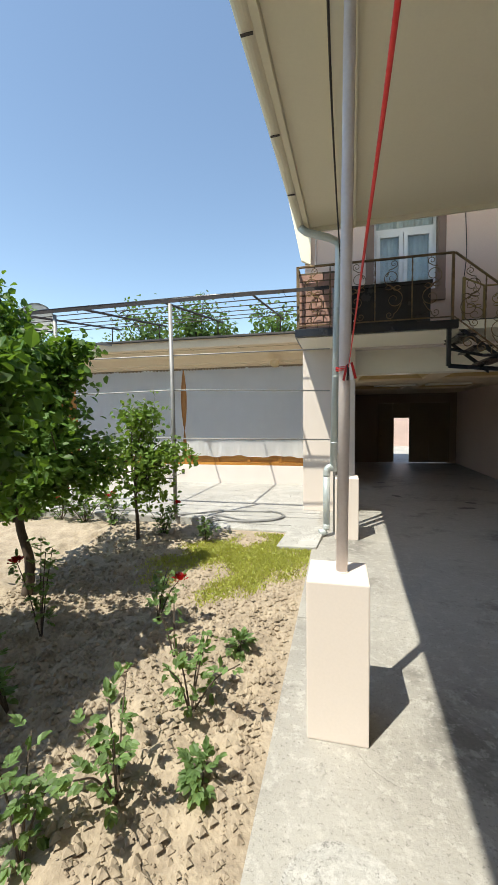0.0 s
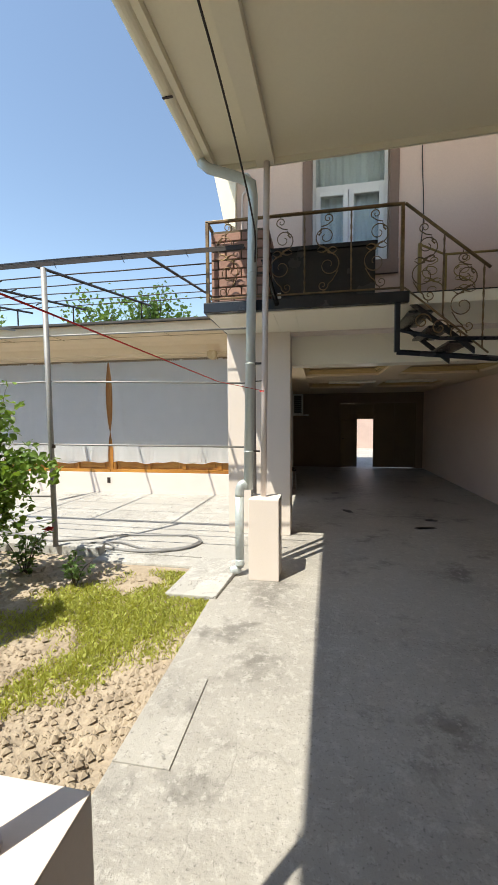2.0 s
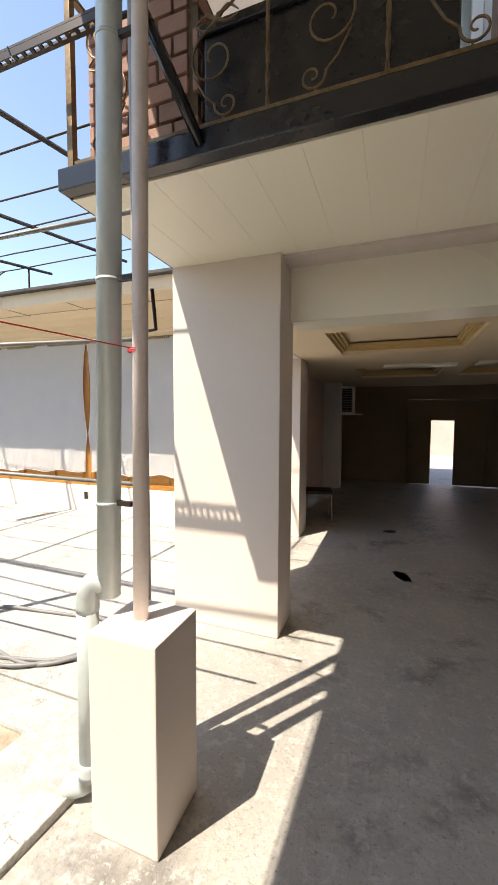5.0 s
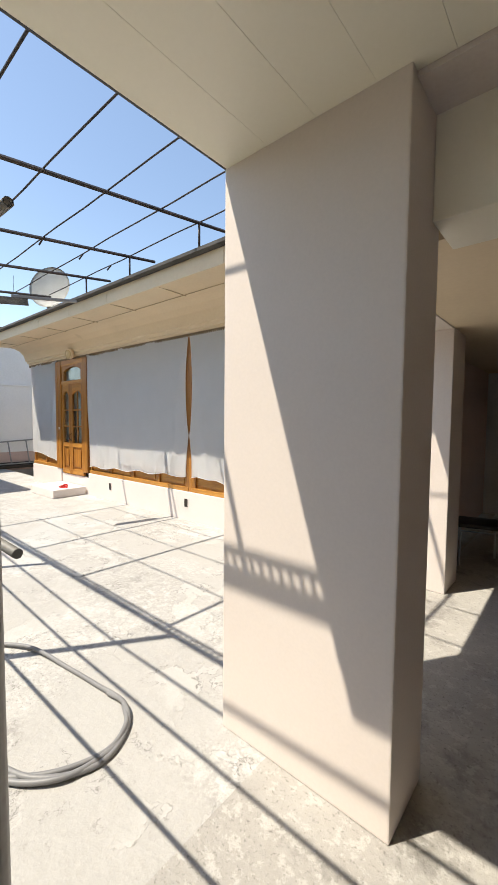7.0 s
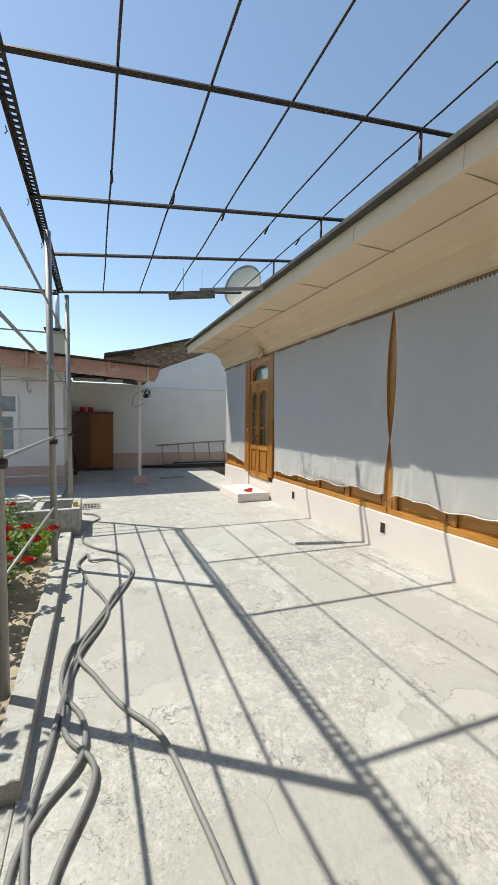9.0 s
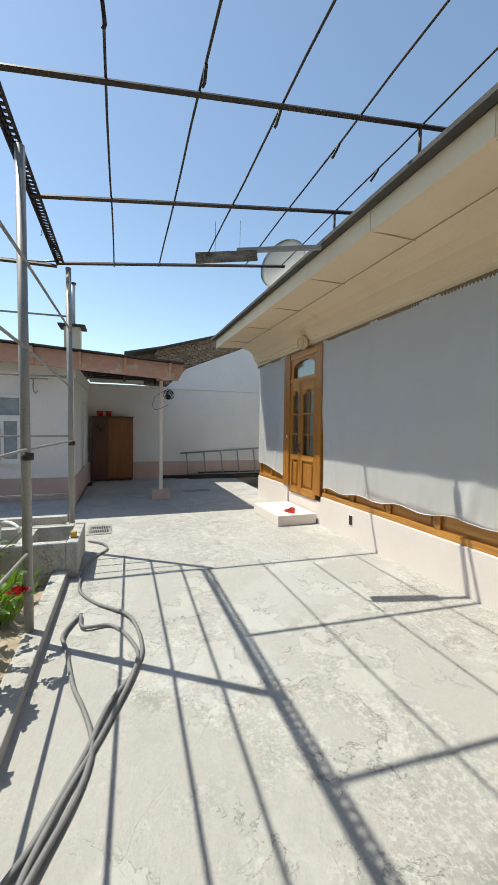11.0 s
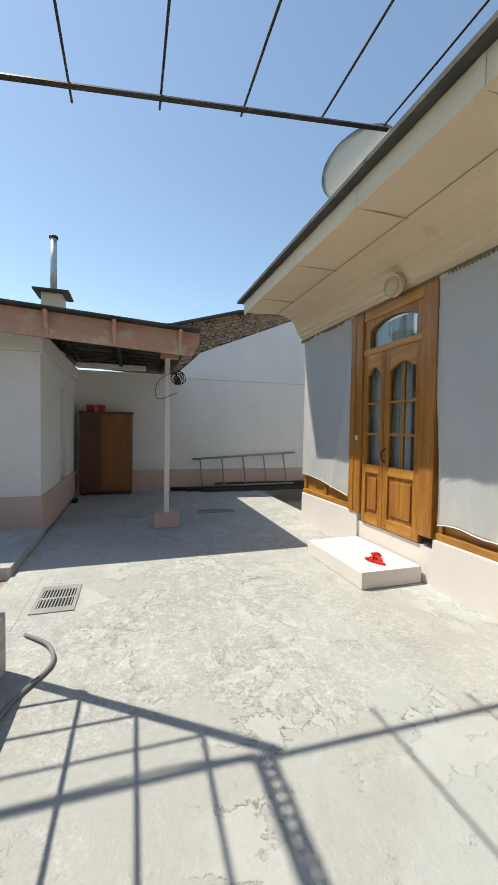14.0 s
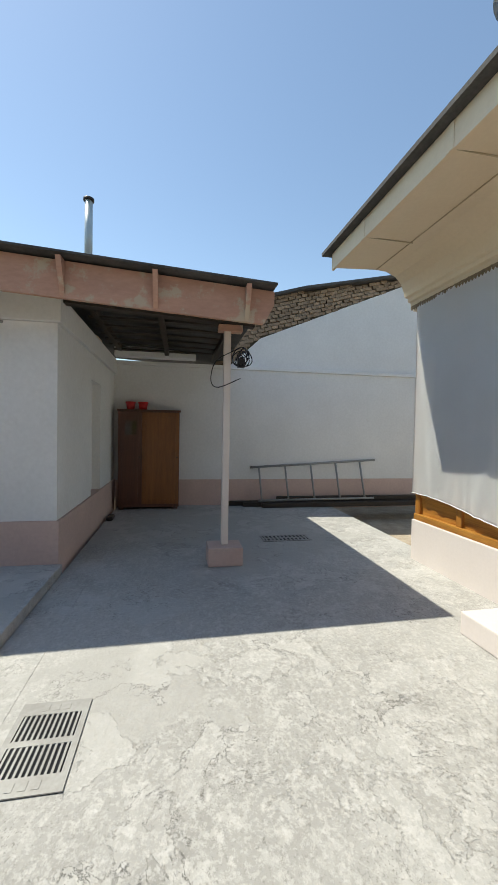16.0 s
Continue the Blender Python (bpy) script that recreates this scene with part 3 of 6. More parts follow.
part("lower_pipe", tubed([(0.915, 6.07, 0.86), (0.915, 6.065, 0.14)], 0.046, 18), GALV, dp)
part("foot", tubed(smooth([(0.915, 6.065, 0.17), (0.905, 6.055, 0.075), (0.82, 6.02, 0.05)], 4), 0.047, 18), GALV, dp)
for z in (3.1, 2.2, 1.3):
    cx = 1.005 + (z - 0.91) * 0.0238
    part("clamp", tubed([(cx, 6.10, z), (cx, 6.10, z + 0.014)], 0.0515, 18), GALV, dp)
    part("bracket", boxed(cx + 0.05, cx + 0.115, 6.09, 6.11, z, z + 0.02), STEEL, dp, "black iron bracket")

# clothes line
ROPE = mat("red_rope", (0.80, 0.07, 0.07), (0.62, 0.04, 0.045), rough=0.8, size=30, fine=200, bump=0.3)
line = thing("clothes_line", "red clothes line tied to the pink poles", "rope", "", (0, 0, 0))
part("rope", tubed([(1.085, -3.95, 1.96), (1.11, -1.0, 1.93), (1.129, 1.0, 1.9135), (1.135, 2.70, 1.90)], 0.0021, 6), ROPE, line)
part("thin_rope", tubed([(1.11, 2.78, 1.90), (1.14, 4.4, 1.87), (1.165, 6.06, 1.93)], 0.0025, 6), ROPE, line)
for k in range(3):
    part("knot", tubed([(1.105 + 0.033 * math.cos(a), 2.73 + 0.033 * math.sin(a), 1.895 + 0.008 * k) for a in np.linspace(0, 6.2, 14)], 0.0022, 6), ROPE, line)
    part("knot", tubed([(1.165 + 0.034 * math.cos(a), 6.10 + 0.034 * math.sin(a), 1.92 + 0.006 * k) for a in np.linspace(0, 6.2, 14)], 0.002, 6), ROPE, line)
for k, c in enumerate((RED, STEEL, PVC, RED)):
    peg = solid("clothes_peg", boxed(-0.006, 0.006, -0.005, 0.005, -0.07, 0.01, bevel=0.002), c, "small plastic clothes peg on the line", "peg", "clothes pegs")
    peg.matrix_basis = pose(1.125 + 0.008 * k, 2.66 - 0.03 * k, 1.905, 8 * k - 10, 12 - 9 * k, 0)
cab = thing("cable", "black cable slung along the porch beam", "cable")
part("wire", tubed(smooth([(1.03, -3.9, 4.13), (1.03, 1.5, 4.02), (1.02, 3.4, 4.10), (1.05, 4.9, 3.98), (1.1, 5.95, 3.55), (1.10, 6.05, 3.2)], 6), 0.009, 6), STEEL, cab)

# slabs lying in the grass beside the path
sl = solid("paving_slab", boxed(-0.26, 0.26, -0.45, 0.45, 0, 0.05, bevel=0.012), CONCRETE, "loose concrete slab lying by the downpipe", "slab", "loose slabs")
sl.matrix_basis = pose(0.60, 5.95, -0.02, 2, -3, -6)
sl2 = solid("paving_slab", boxed(-0.145, 0.145, -0.32, 0.32, 0, 0.010, bevel=0.002), SLAB, "thin concrete offcut lying on the path edge", "slab", "loose slabs")
sl2.matrix_basis = pose(0.90, 4.09, 0.0, 0, 0, 0)
solid("manhole_cover", tubed([(1.12, 1.86, 0.0), (1.12, 1.86, 0.010)], 0.24, 28), CONCRETE, "round cement cover set in the path", "cover")


# ---- balcony ----
def spiral(cx, cz, r, turns, start, sense, n=22):
    """Flat scroll in x and z that winds inwards."""
    out = []
    for k in range(n):
        f = k / (n - 1)
        a = start + sense * turns * 2 * math.pi * f
        rr = r * (1 - 0.82 * f)
        out.append((cx + rr * math.cos(a), 0, cz + rr * math.sin(a)))
    return out


def scroll_panel(bm, cx, z0, h, flip=1):
    """An S of wrought iron with curled ends and small leaves."""
    f, m = flip, h / 0.84

    def bent(pts):
        return [(cx + f * x, 0, z0 + m * z) for x, _, z in pts]

    for px, cz, r, turns, st, se in ((0.015, 0.58, 0.118, 1.45, -95, 1), (-0.01, 0.765, 0.052, 1.25, 215, -1), (-0.015, 0.285, 0.130, 1.35, 85, 1), (0.045, 0.075, 0.058, 1.3, 170, 1)):
        tube(bm, bent(spiral(px, cz, r, turns, radians(st), se, 26)), 0.0062, 6, 0.0042)
    tube(bm, bent([(-0.015, 0, 0.415), (-0.005, 0, 0.44), (0.005, 0, 0.462)]), 0.0075, 6)
    tube(bm, bent([(0.060, 0, 0.685), (0.0, 0, 0.70), (-0.05, 0, 0.735)]), 0.0055, 6)
    tube(bm, bent([(-0.115, 0, 0.225), (-0.06, 0, 0.13), (-0.012, 0, 0.085)]), 0.0055, 6)
    tube(bm, bent([(0.03, 0, 0.02), (0.035, 0, 0.0)]), 0.0055, 6)
    tube(bm, bent([(-0.02, 0, 0.815), (-0.02, 0, 0.84)]), 0.0055, 6)
    for s, lift in ((-1, 0.03), (1, 0.045), (-1, -0.035), (1, -0.02)):
        tube(bm, bent(smooth([(0, 0, 0.44), (s * 0.055, 0, 0.44 + lift), (s * 0.105, 0, 0.44 + lift * 0.2)], 3)), 0.010, 5, 0.003)
    for q in range(3):
        tube(bm, bent([(0.09 - 0.015 * q, 0, 0.60 + 0.03 * q), (0.055, 0, 0.63 + 0.02 * q)]), 0.010, 5, 0.003)
    return bm


def twisted_bar(bm, x, y, z0, z1, r=0.007):
    for s in (0, 1):
        tube(bm, [(x + r * 0.7 * math.cos(8 * k + math.pi * s), y + r * 0.7 * math.sin(8 * k + math.pi * s), z0 + (z1 - z0) * k / 14) for k in range(15)], r, 5)
    return bm


RZ0, RZ1, RY = 3.00, 3.845, 6.49
bal = thing("balcony_railing", "bronze wrought iron balcony railing with scrolls", "railing", "", (0, 0, 0))
part("top_rail", boxed(0.47, 2.575, RY - 0.018, RY + 0.018, RZ1 - 0.012, RZ1 + 0.012, bevel=0.003), IRON, bal)
part("bottom_rail", boxed(0.47, 2.575, RY - 0.010, RY + 0.010, RZ0 - 0.008, RZ0 + 0.008), IRON, bal)
part("side_rail", boxed(0.47, 0.50, RY + 0.02, 7.555, RZ1 - 0.012, RZ1 + 0.012), IRON, bal)
part("side_rail", boxed(0.477, 0.493, RY + 0.02, 7.555, RZ0 - 0.008, RZ0 + 0.008), IRON, bal)
for x in (0.485, 2.575):
    part("post", boxed(x - 0.018, x + 0.018, RY - 0.018, RY + 0.018, DECK_Z, RZ1 + 0.01, bevel=0.003), IRON, bal)
for x in (0.95, 1.57, 2.06):
    part("baluster", twisted_bar(bmesh.new(), x, RY, RZ0, RZ1), IRON, bal)
for k, x in enumerate((0.71, 1.33, 1.81, 2.32)):
    bm = scroll_panel(bmesh.new(), 0, RZ0, RZ1 - RZ0, 1 if k % 2 else -1)
    bmesh.ops.translate(bm, verts=bm.verts, vec=(x, RY, 0))
    part("scroll", bm, IRON, bal, "curled iron scroll")
for y in (6.75, 7.15):
    part("baluster", twisted_bar(bmesh.new(), 0.485, y, RZ0, RZ1), IRON, bal)
deck = thing("balcony_deck", "black steel balcony edge channel over cream soffit", "balcony", "", (0, 0, 0))
part("edge_channel", boxed(0.45, 2.64, 6.42, 6.497, SOFF_Z + 0.005, DECK_Z + 0.005, bevel=0.006), BLACKPAINT, deck)
part("edge_channel", boxed(0.445, 0.468, 6.50, 7.555, SOFF_Z + 0.005, DECK_Z + 0.005, bevel=0.006), BLACKPAINT, deck)
part("floor_plate", boxed(0.47, RIGHT_X, 6.50, 7.555, DECK_Z, DECK_Z + 0.012), STEEL, deck)
part("diagonal_brace", tubed([(1.28, 6.43, 2.88), (1.17, 6.12, 3.25)], 0.026, 6), BLACKPAINT, deck, "black diagonal steel strut")
lock = thing("storage_box", "black board box standing behind the balcony railing", "box", "", (1.765, 6.70, DECK_Z + 0.012))
part("body", boxed(-0.56, 0.56, -0.09, 0.09, 0, 0.55, bevel=0.008), BLACKPAINT, lock)
part("lid", boxed(-0.58, 0.58, -0.11, 0.11, 0.551, 0.60, bevel=0.008), BLACKPAINT, lock)
part("label_sticker", boxed(-0.50, -0.46, -0.094, -0.091, 0.03, 0.11), PVC, lock, "torn white sticker")

# stair off the balcony
stair = thing("steel_stair", "black steel stair with bronze scroll railings", "stair", "", (0, 0, 0))
S0, S1 = 2.60, 3.32
for y in (6.505, 7.28):
    part("stringer", prism(bmesh.new(), [(S0, DECK_Z - 0.06), (S0, DECK_Z), (S1 - 0.02, DECK_Z - 0.58), (S1 - 0.02, DECK_Z - 0.64)], "y", y, y + 0.035), BLACKPAINT, stair)
for k in range(3):
    part("tread", boxed(S0 + 0.06 + 0.20 * k, S0 + 0.31 + 0.20 * k, 6.545, 7.275, DECK_Z - 0.165 * (k + 1) - 0.025, DECK_Z - 0.165 * (k + 1), bevel=0.003), BLACKPAINT, stair, "black steel tread")
part("hanger", boxed(2.505, 2.558, 6.44, 6.50, 2.335, SOFF_Z + 0.10, bevel=0.005), BLACKPAINT, stair)
part("landing_beam", tubed([(2.53, 6.47, 2.335), (3.5, 6.47, 2.235)], 0.030, 4), BLACKPAINT, stair)
part("middle_beam", tubed([(2.56, 6.47, 2.56), (2.95, 6.47, 2.46), (3.5, 6.47, 2.44)], 0.022, 4), BLACKPAINT, stair)
bm = tubed([(2.60, 6.49, RZ1), (3.42, 6.49, RZ1 - 0.70)], 0.016, 6)
part("handrail", bm, IRON, stair)
part("lower_rail", tubed([(2.60, 6.49, RZ0), (3.42, 6.49, RZ0 - 0.70)], 0.010, 6), IRON, stair)
for x in (2.98, 3.36):
    d = (x - 2.6) * 0.855
    part("baluster", twisted_bar(bmesh.new(), x, 6.49, RZ0 - d, RZ1 - d), IRON, stair)
for x in (2.80, 3.18):
    bm = scroll_panel(bmesh.new(), 0, RZ0 - (x - 2.6) * 0.855, 0.83, 1)
    bmesh.ops.translate(bm, verts=bm.verts, vec=(x, 6.49, 0))
    part("scroll", bm, IRON, stair, "curled iron scroll")
BRASS = mat("ochre_painted_iron", (0.38, 0.27, 0.09), (0.26, 0.18, 0.06), rough=0.5, metal=0.3, size=8, fine=50, bump=0.1)
for x, z in ((2.94, 3.77), (3.23, 3.63)):
    part("rear_post", boxed(x - 0.02, x + 0.02, 7.30, 7.34, DECK_Z + 0.012, z, bevel=0.003), BRASS, stair, "ochre painted post")
part("rear_rail", tubed([(2.94, 7.32, 3.76), (3.23, 7.32, 3.62), (4.9, 7.32, 3.62)], 0.014, 6), BRASS, stair)
for x in (3.09, 3.45):
    bm = scroll_panel(bmesh.new(), 0, 3.0, 0.62, -1)
    bmesh.ops.translate(bm, verts=bm.verts, vec=(x, 7.32, 0))
    part("scroll", bm, BRASS, stair)
bm = bmesh.new()
for k in range(3):
    tube(bm, [(x, 0, z) for x, _, z in spiral(2.78 + 0.17 * k, 2.64 - 0.07 * k, 0.09, 1.3, 0, 1)], 0.007, 6)
bmesh.ops.translate(bm, verts=bm.verts, vec=(0, 6.485, 0))
part("scroll", bm, IRON, stair)


# upper window
win = thing("window_upper", "white plastic casement window with brown painted surround", "window", "", (0, 0, 0))
tagged(win, kind="structure")
for a in ((WX0 - 0.115, WX0 - 0.002, WZ0 - 0.17, WZ1 + 0.02), (WX1 + 0.002, WX1 + 0.105, WZ0 - 0.17, WZ1 + 0.02)):
    part("casing", boxed(a[0], a[1], UY0 - 0.025, UY0 - 0.002, a[2], a[3], bevel=0.004), CASING, win, "brown painted surround")
part("casing", boxed(WX0 - 0.115, WX1 + 0.105, UY0 - 0.025, UY0 - 0.002, WZ1 + 0.02, WZ1 + 0.135, bevel=0.004), CASING, win)
part("sill", boxed(WX0 - 0.115, WX1 + 0.105, UY0 - 0.05, UY0 - 0.002, WZ0 - 0.172, WZ0 - 0.002, bevel=0.004), CASING, win)


def frame_ring(x0, x1, z0, z1, w, y0, y1, bevel=0.006):
    bm = bmesh.new()
    box(bm, x0, x0 + w, y0, y1, z0, z1, bevel), box(bm, x1 - w, x1, y0, y1, z0, z1, bevel)
    box(bm, x0 + w, x1 - w, y0, y1, z0, z0 + w, bevel), box(bm, x0 + w, x1 - w, y0, y1, z1 - w, z1, bevel)
    return bm


wy = UY0 + 0.12
part("reveal", frame_ring(WX0 - 0.001, WX1 + 0.001, WZ0 - 0.001, WZ1 + 0.019, 0.016, UY0 - 0.02, wy - 0.001, 0.001), CASING, win, "brown painted reveal")
part("frame", frame_ring(WX0 + 0.002, WX1 - 0.002, WZ0 + 0.002, WZ1 - 0.002, 0.055, wy, wy + 0.07), PVC, win)
part("transom", boxed(WX0 + 0.055, WX1 - 0.055, wy, wy + 0.07, 4.70, 4.77, bevel=0.006), PVC, win)
for x0, x1 in ((WX0 + 0.058, 2.105), (2.112, WX1 - 0.058)):
    s = part("sash", frame_ring(x0, x1, WZ0 + 0.058, 4.697, 0.065, wy - 0.012, wy + 0.05), PVC, win)
    g = part("pane", boxed(x0 + 0.066, x1 - 0.066, wy + 0.015, wy + 0.022, WZ0 + 0.125, 4.631), GLASS, s)
    g.visible_shadow = False
g = part("pane", boxed(WX0 + 0.056, WX1 - 0.056, wy + 0.025, wy + 0.032, 4.771, WZ1 - 0.056), GLASS, win)
g.visible_shadow = False
bm = bmesh.new()
xs = np.linspace(WX0, WX1, 70)
col = [[bm.verts.new((x, wy + 0.16 + 0.008 * math.sin(x * 60) + 0.004 * math.sin(x * 137), z)) for x in xs] for z in (WZ0, 5.25)]
for i in range(len(xs) - 1):
    bm.faces.new((col[0][i], col[0][i + 1], col[1][i + 1], col[1][i])).smooth = True
solid("curtain", bm, CURTAIN, "pale gathered net curtain behind the upstairs window", "curtain")
wire = thing("wall_cable", "thin dark cable hanging down the pink wall", "cable")
part("wire", tubed(smooth([(3.02, UY0 - 0.01, 5.65), (3.0, UY0 - 0.012, 5.0), (3.03, UY0 - 0.012, 4.2), (2.98, UY0 - 0.01, 3.6), (3.0, UY0 - 0.01, 3.0)], 5), 0.006, 6), STEEL, wire)
# outer lamp and pipe on the flank, and the neighbouring eave board
lp = thing("wall_lamp", "small grey lamp and conduit on the pink wall", "lamp", "", (0.75, 7.5, 4.86))
part("shade", tubed([(0, 0, 0), (0, 0, 0.05), (0, 0, 0.08)], 0.09, 14, 0.04), GALV, lp)
part("conduit", tubed(smooth([(0, 0.03, 0), (-0.01, 0.03, -0.12), (-0.06, 0.04, -0.2), (-0.07, 0.045, -0.7)], 4), 0.014, 8), PINKPIPE, lp)
solid("eave_board", prism(bmesh.new(), [(0.20, 5.50), (0.28, 5.11), (0.44, 4.34), (0.60, 4.25), (0.62, 5.50)], "y", 7.47, 7.555), PORCHCEIL, "narrow slanted cream board beside the upper wall", "board")


# ---- passage things ----
def trim_ring(x0, x1, y0, y1, z):
    bm = bmesh.new()
    for k in range(3):
        w, d = 0.03 * k, 0.025 * k
        box(bm, x0 + w, x1 - w, y0 + w, y0 + w + 0.028, z + d, z + d + 0.03), box(bm, x0 + w, x1 - w, y1 - w - 0.028, y1 - w, z + d, z + d + 0.03)
        box(bm, x0 + w, x0 + w + 0.028, y0 + w, y1 - w, z + d + 0.001, z + d + 0.029), box(bm, x1 - w - 0.028, x1 - w, y0 + w, y1 - w, z + d + 0.001, z + d + 0.029)
    return bm


OCHRE = mat("ochre_moulding", (0.60, 0.44, 0.20), (0.50, 0.36, 0.16), rough=0.6, size=3, fine=40, bump=0.05)
for x0, x1, y0, y1 in ((1.482, 2.848, 8.552, 9.898), (3.182, 4.598, 8.552, 9.898), (1.482, 2.848, 11.402, 12.998), (3.182, 4.598, 11.402, 12.998)):
    solid("ceiling_moulding", trim_ring(x0, x1, y0, y1, PASS_Z + 0.04), OCHRE, "ochre stepped moulding round a ceiling coffer", "moulding", "coffer mouldings")
for x0, x1, y0 in ((1.95, 2.95, 11.0), (3.2, 4.2, 11.0)):
    lm = thing("ceiling_light", "cream scalloped ceiling light panel in the passage", "lamp", "passage lights", (x0, y0, PASS_Z))
    part("panel", boxed(0, x1 - x0, 0, 0.30, -0.035, -0.001, bevel=0.006), CREAM, lm)
    for k in range(24):
        part("bead", boxed((x1 - x0) * k / 24, (x1 - x0) * (k + 0.6) / 24, -0.012, -0.001, -0.045, -0.012), CREAM, lm)

ac = thing("air_conditioner", "white box air conditioner on a small wall shelf", "air conditioner", "", (1.12, 13.8, 1.75))
part("case", frame_ring(-0.15, 0.15, 0.0, 0.60, 0.04, -0.15, 0.18), PVC, ac)
part("grille", boxed(-0.108, 0.108, -0.12, 0.17, 0.042, 0.558), STEEL, ac, "dark grille")
for k in range(9):
    part("slat", boxed(-0.106, 0.106, -0.128, -0.121, 0.07 + 0.055 * k, 0.085 + 0.055 * k), GREYPIPE, ac)
part("shelf", boxed(-0.19, 0.32, -0.18, 0.19, -0.03, -0.002, bevel=0.004), PVC, ac, "white shelf board")
dr = thing("door_passage", "dark brown wooden door in the passage wall", "door", "", (0, 0, 0))
tagged(dr, kind="structure")
part("frame", boxed(0.552, 0.60, 10.60, 10.70, 0, 2.3), BROWNWOOD, dr)
part("frame", boxed(0.552, 0.60, 11.70, 11.80, 0, 2.3), BROWNWOOD, dr)
part("frame", boxed(0.552, 0.60, 10.70, 11.70, 2.2, 2.3), BROWNWOOD, dr)
part("leaf", boxed(0.552, 0.585, 10.702, 11.698, 0.01, 2.198), DARKWOOD, dr)


def stool(x, y, rz):
    ch = thing("chair", "dark padded chair with bent chrome legs", "chair", "passage chairs", (x, y, 0))
    part("seat", boxed(-0.21, 0.21, -0.20, 0.20, 0.43, 0.48, bevel=0.015), STEEL, ch, "dark padded seat")
    for s in (-1, 1):
        part("leg", tubed(smooth([(s * 0.20, -0.22, 0.0), (s * 0.19, -0.19, 0.3), (s * 0.19, -0.15, 0.415), (s * 0.19, 0.15, 0.415), (s * 0.19, 0.2, 0.3), (s * 0.20, 0.23, 0.0)], 4), 0.012, 8), GALV, ch, "bent chrome leg")
    part("stretcher", tubed([(-0.19, 0.19, 0.3), (0.19, 0.19, 0.3)], 0.009, 8), GALV, ch)
    ch.matrix_basis = pose(x, y, 0, 0, 0, rz)


stool(0.98, 11.15, 15)

# street gate with an open wicket
gate = thing("street_gate", "brown sheet metal gate with an open wicket door", "gate", "", (0, 0, 0))
gy = GATE_Y - 0.045
for x0, x1, z0 in ((3.505, 4.80, 0.022), (2.42, 2.955, 0.022), (2.957, 3.503, 1.63)):
    part("leaf", boxed(x0, x1, gy, gy + 0.03, z0, 2.115), GATEPAINT, gate)
for x in (2.44, 2.955, 3.505, 4.16, 4.78):
    part("upright", boxed(x - 0.02, x + 0.02, gy - 0.032, gy - 0.002, 0.03, 2.11, bevel=0.003), GATEPAINT, gate)
for z in (0.05, 1.60, 2.08):
    for x0, x1 in ((2.462, 2.933), (3.527, 4.138), (4.182, 4.758)) + (((2.977, 3.483),) if z > 1 else ()):
        part("crossbar", boxed(x0, x1, gy - 0.030, gy - 0.004, z, z + 0.035), GATEPAINT, gate)
wk = part("wicket_door", boxed(-0.54, 0, -0.015, 0.015, 0.03, 1.59, bevel=0.004), GATEPAINT, gate, "wicket leaf swung open")
wk.matrix_basis = pose(2.945, gy - 0.06, 0, 0, 0, 18)
part("handle", boxed(-0.50, -0.44, -0.05, -0.016, 0.95, 0.98, bevel=0.004), STEEL, wk)
OIL = mat("oil_stain", (0.025, 0.022, 0.02), (0.05, 0.045, 0.04), rough=0.35, size=12, fine=60, bump=0.1)


def blot(x, y, rx, ry, rz, seed):
    bm = bmesh.new()
    vs = [bm.verts.new((rx * (1 + 0.35 * noise.noise(Vector((math.cos(a), math.sin(a), seed)))) * math.cos(a), ry * (1 + 0.5 * noise.noise(Vector((math.cos(a) * 2, math.sin(a) * 2, seed)))) * math.sin(a), 0)) for a in np.linspace(0, 2 * math.pi, 42)[:-1]]
    bm.faces.new(vs)
    bmesh.ops.solidify(bm, geom=bm.faces[:], thickness=0.002)
    ob = solid("oil_stain", bm, OIL, "dark oil spot on the passage floor", "stain", "oil spots")
    ob.matrix_basis = pose(x, y, 0.004, 0, 0, rz)


blot(2.10, 10.74, 0.10, 0.07, 20, 1.0)
blot(2.24, 9.09, 0.07, 0.14, 30, 2.0)
blot(3.51, 8.65, 0.10, 0.07, 5, 3.0)
blot(3.30, 8.18, 0.17, 0.06, 10, 4.0)


# ---- house front ----
before = set(scene.objects)
FY = 10.05   # face of the timber framing


def gallery_bay(x0, x1):
    """Low panelled rail and posts of the timber gallery between two posts."""
    t = thing("timber_gallery", "honey varnished timber gallery frame on the plinth", "frame", "gallery frames", (0, 0, 0))
    part("sill", boxed(x0, x1, FY - 0.03, FY + 0.08, 0.462, 0.53, bevel=0.006), VARNISH_X, t)
    part("rail", boxed(x0, x1, FY, FY + 0.07, 0.72, 0.80, bevel=0.006), VARNISH_X, t)
    part("panel", boxed(x0, x1, FY + 0.02, FY + 0.05, 0.531, 0.719), VARNISH_X, t)
    n = max(2, round((x1 - x0) / 0.75))
    for k in range(n + 1):
        x = x0 + 0.04 + (x1 - x0 - 0.08) * k / n
        part("stile", boxed(x - 0.04, x + 0.04, FY - 0.012, FY + 0.075, 0.531, 2.90, bevel=0.006), VARNISH, t)
        if k < n and n > 2:
            part("raised_panel", boxed(x + 0.10, x + (x1 - x0 - 0.08) / n - 0.10, FY + 0.008, FY + 0.019, 0.56, 0.69, bevel=0.008), VARNISH_X, t)
    g = part("pane", boxed(x0 + 0.05, x1 - 0.05, FY + 0.03, FY + 0.036, 0.80, 2.90), GLASS, t)
    g.visible_shadow = False
    return t


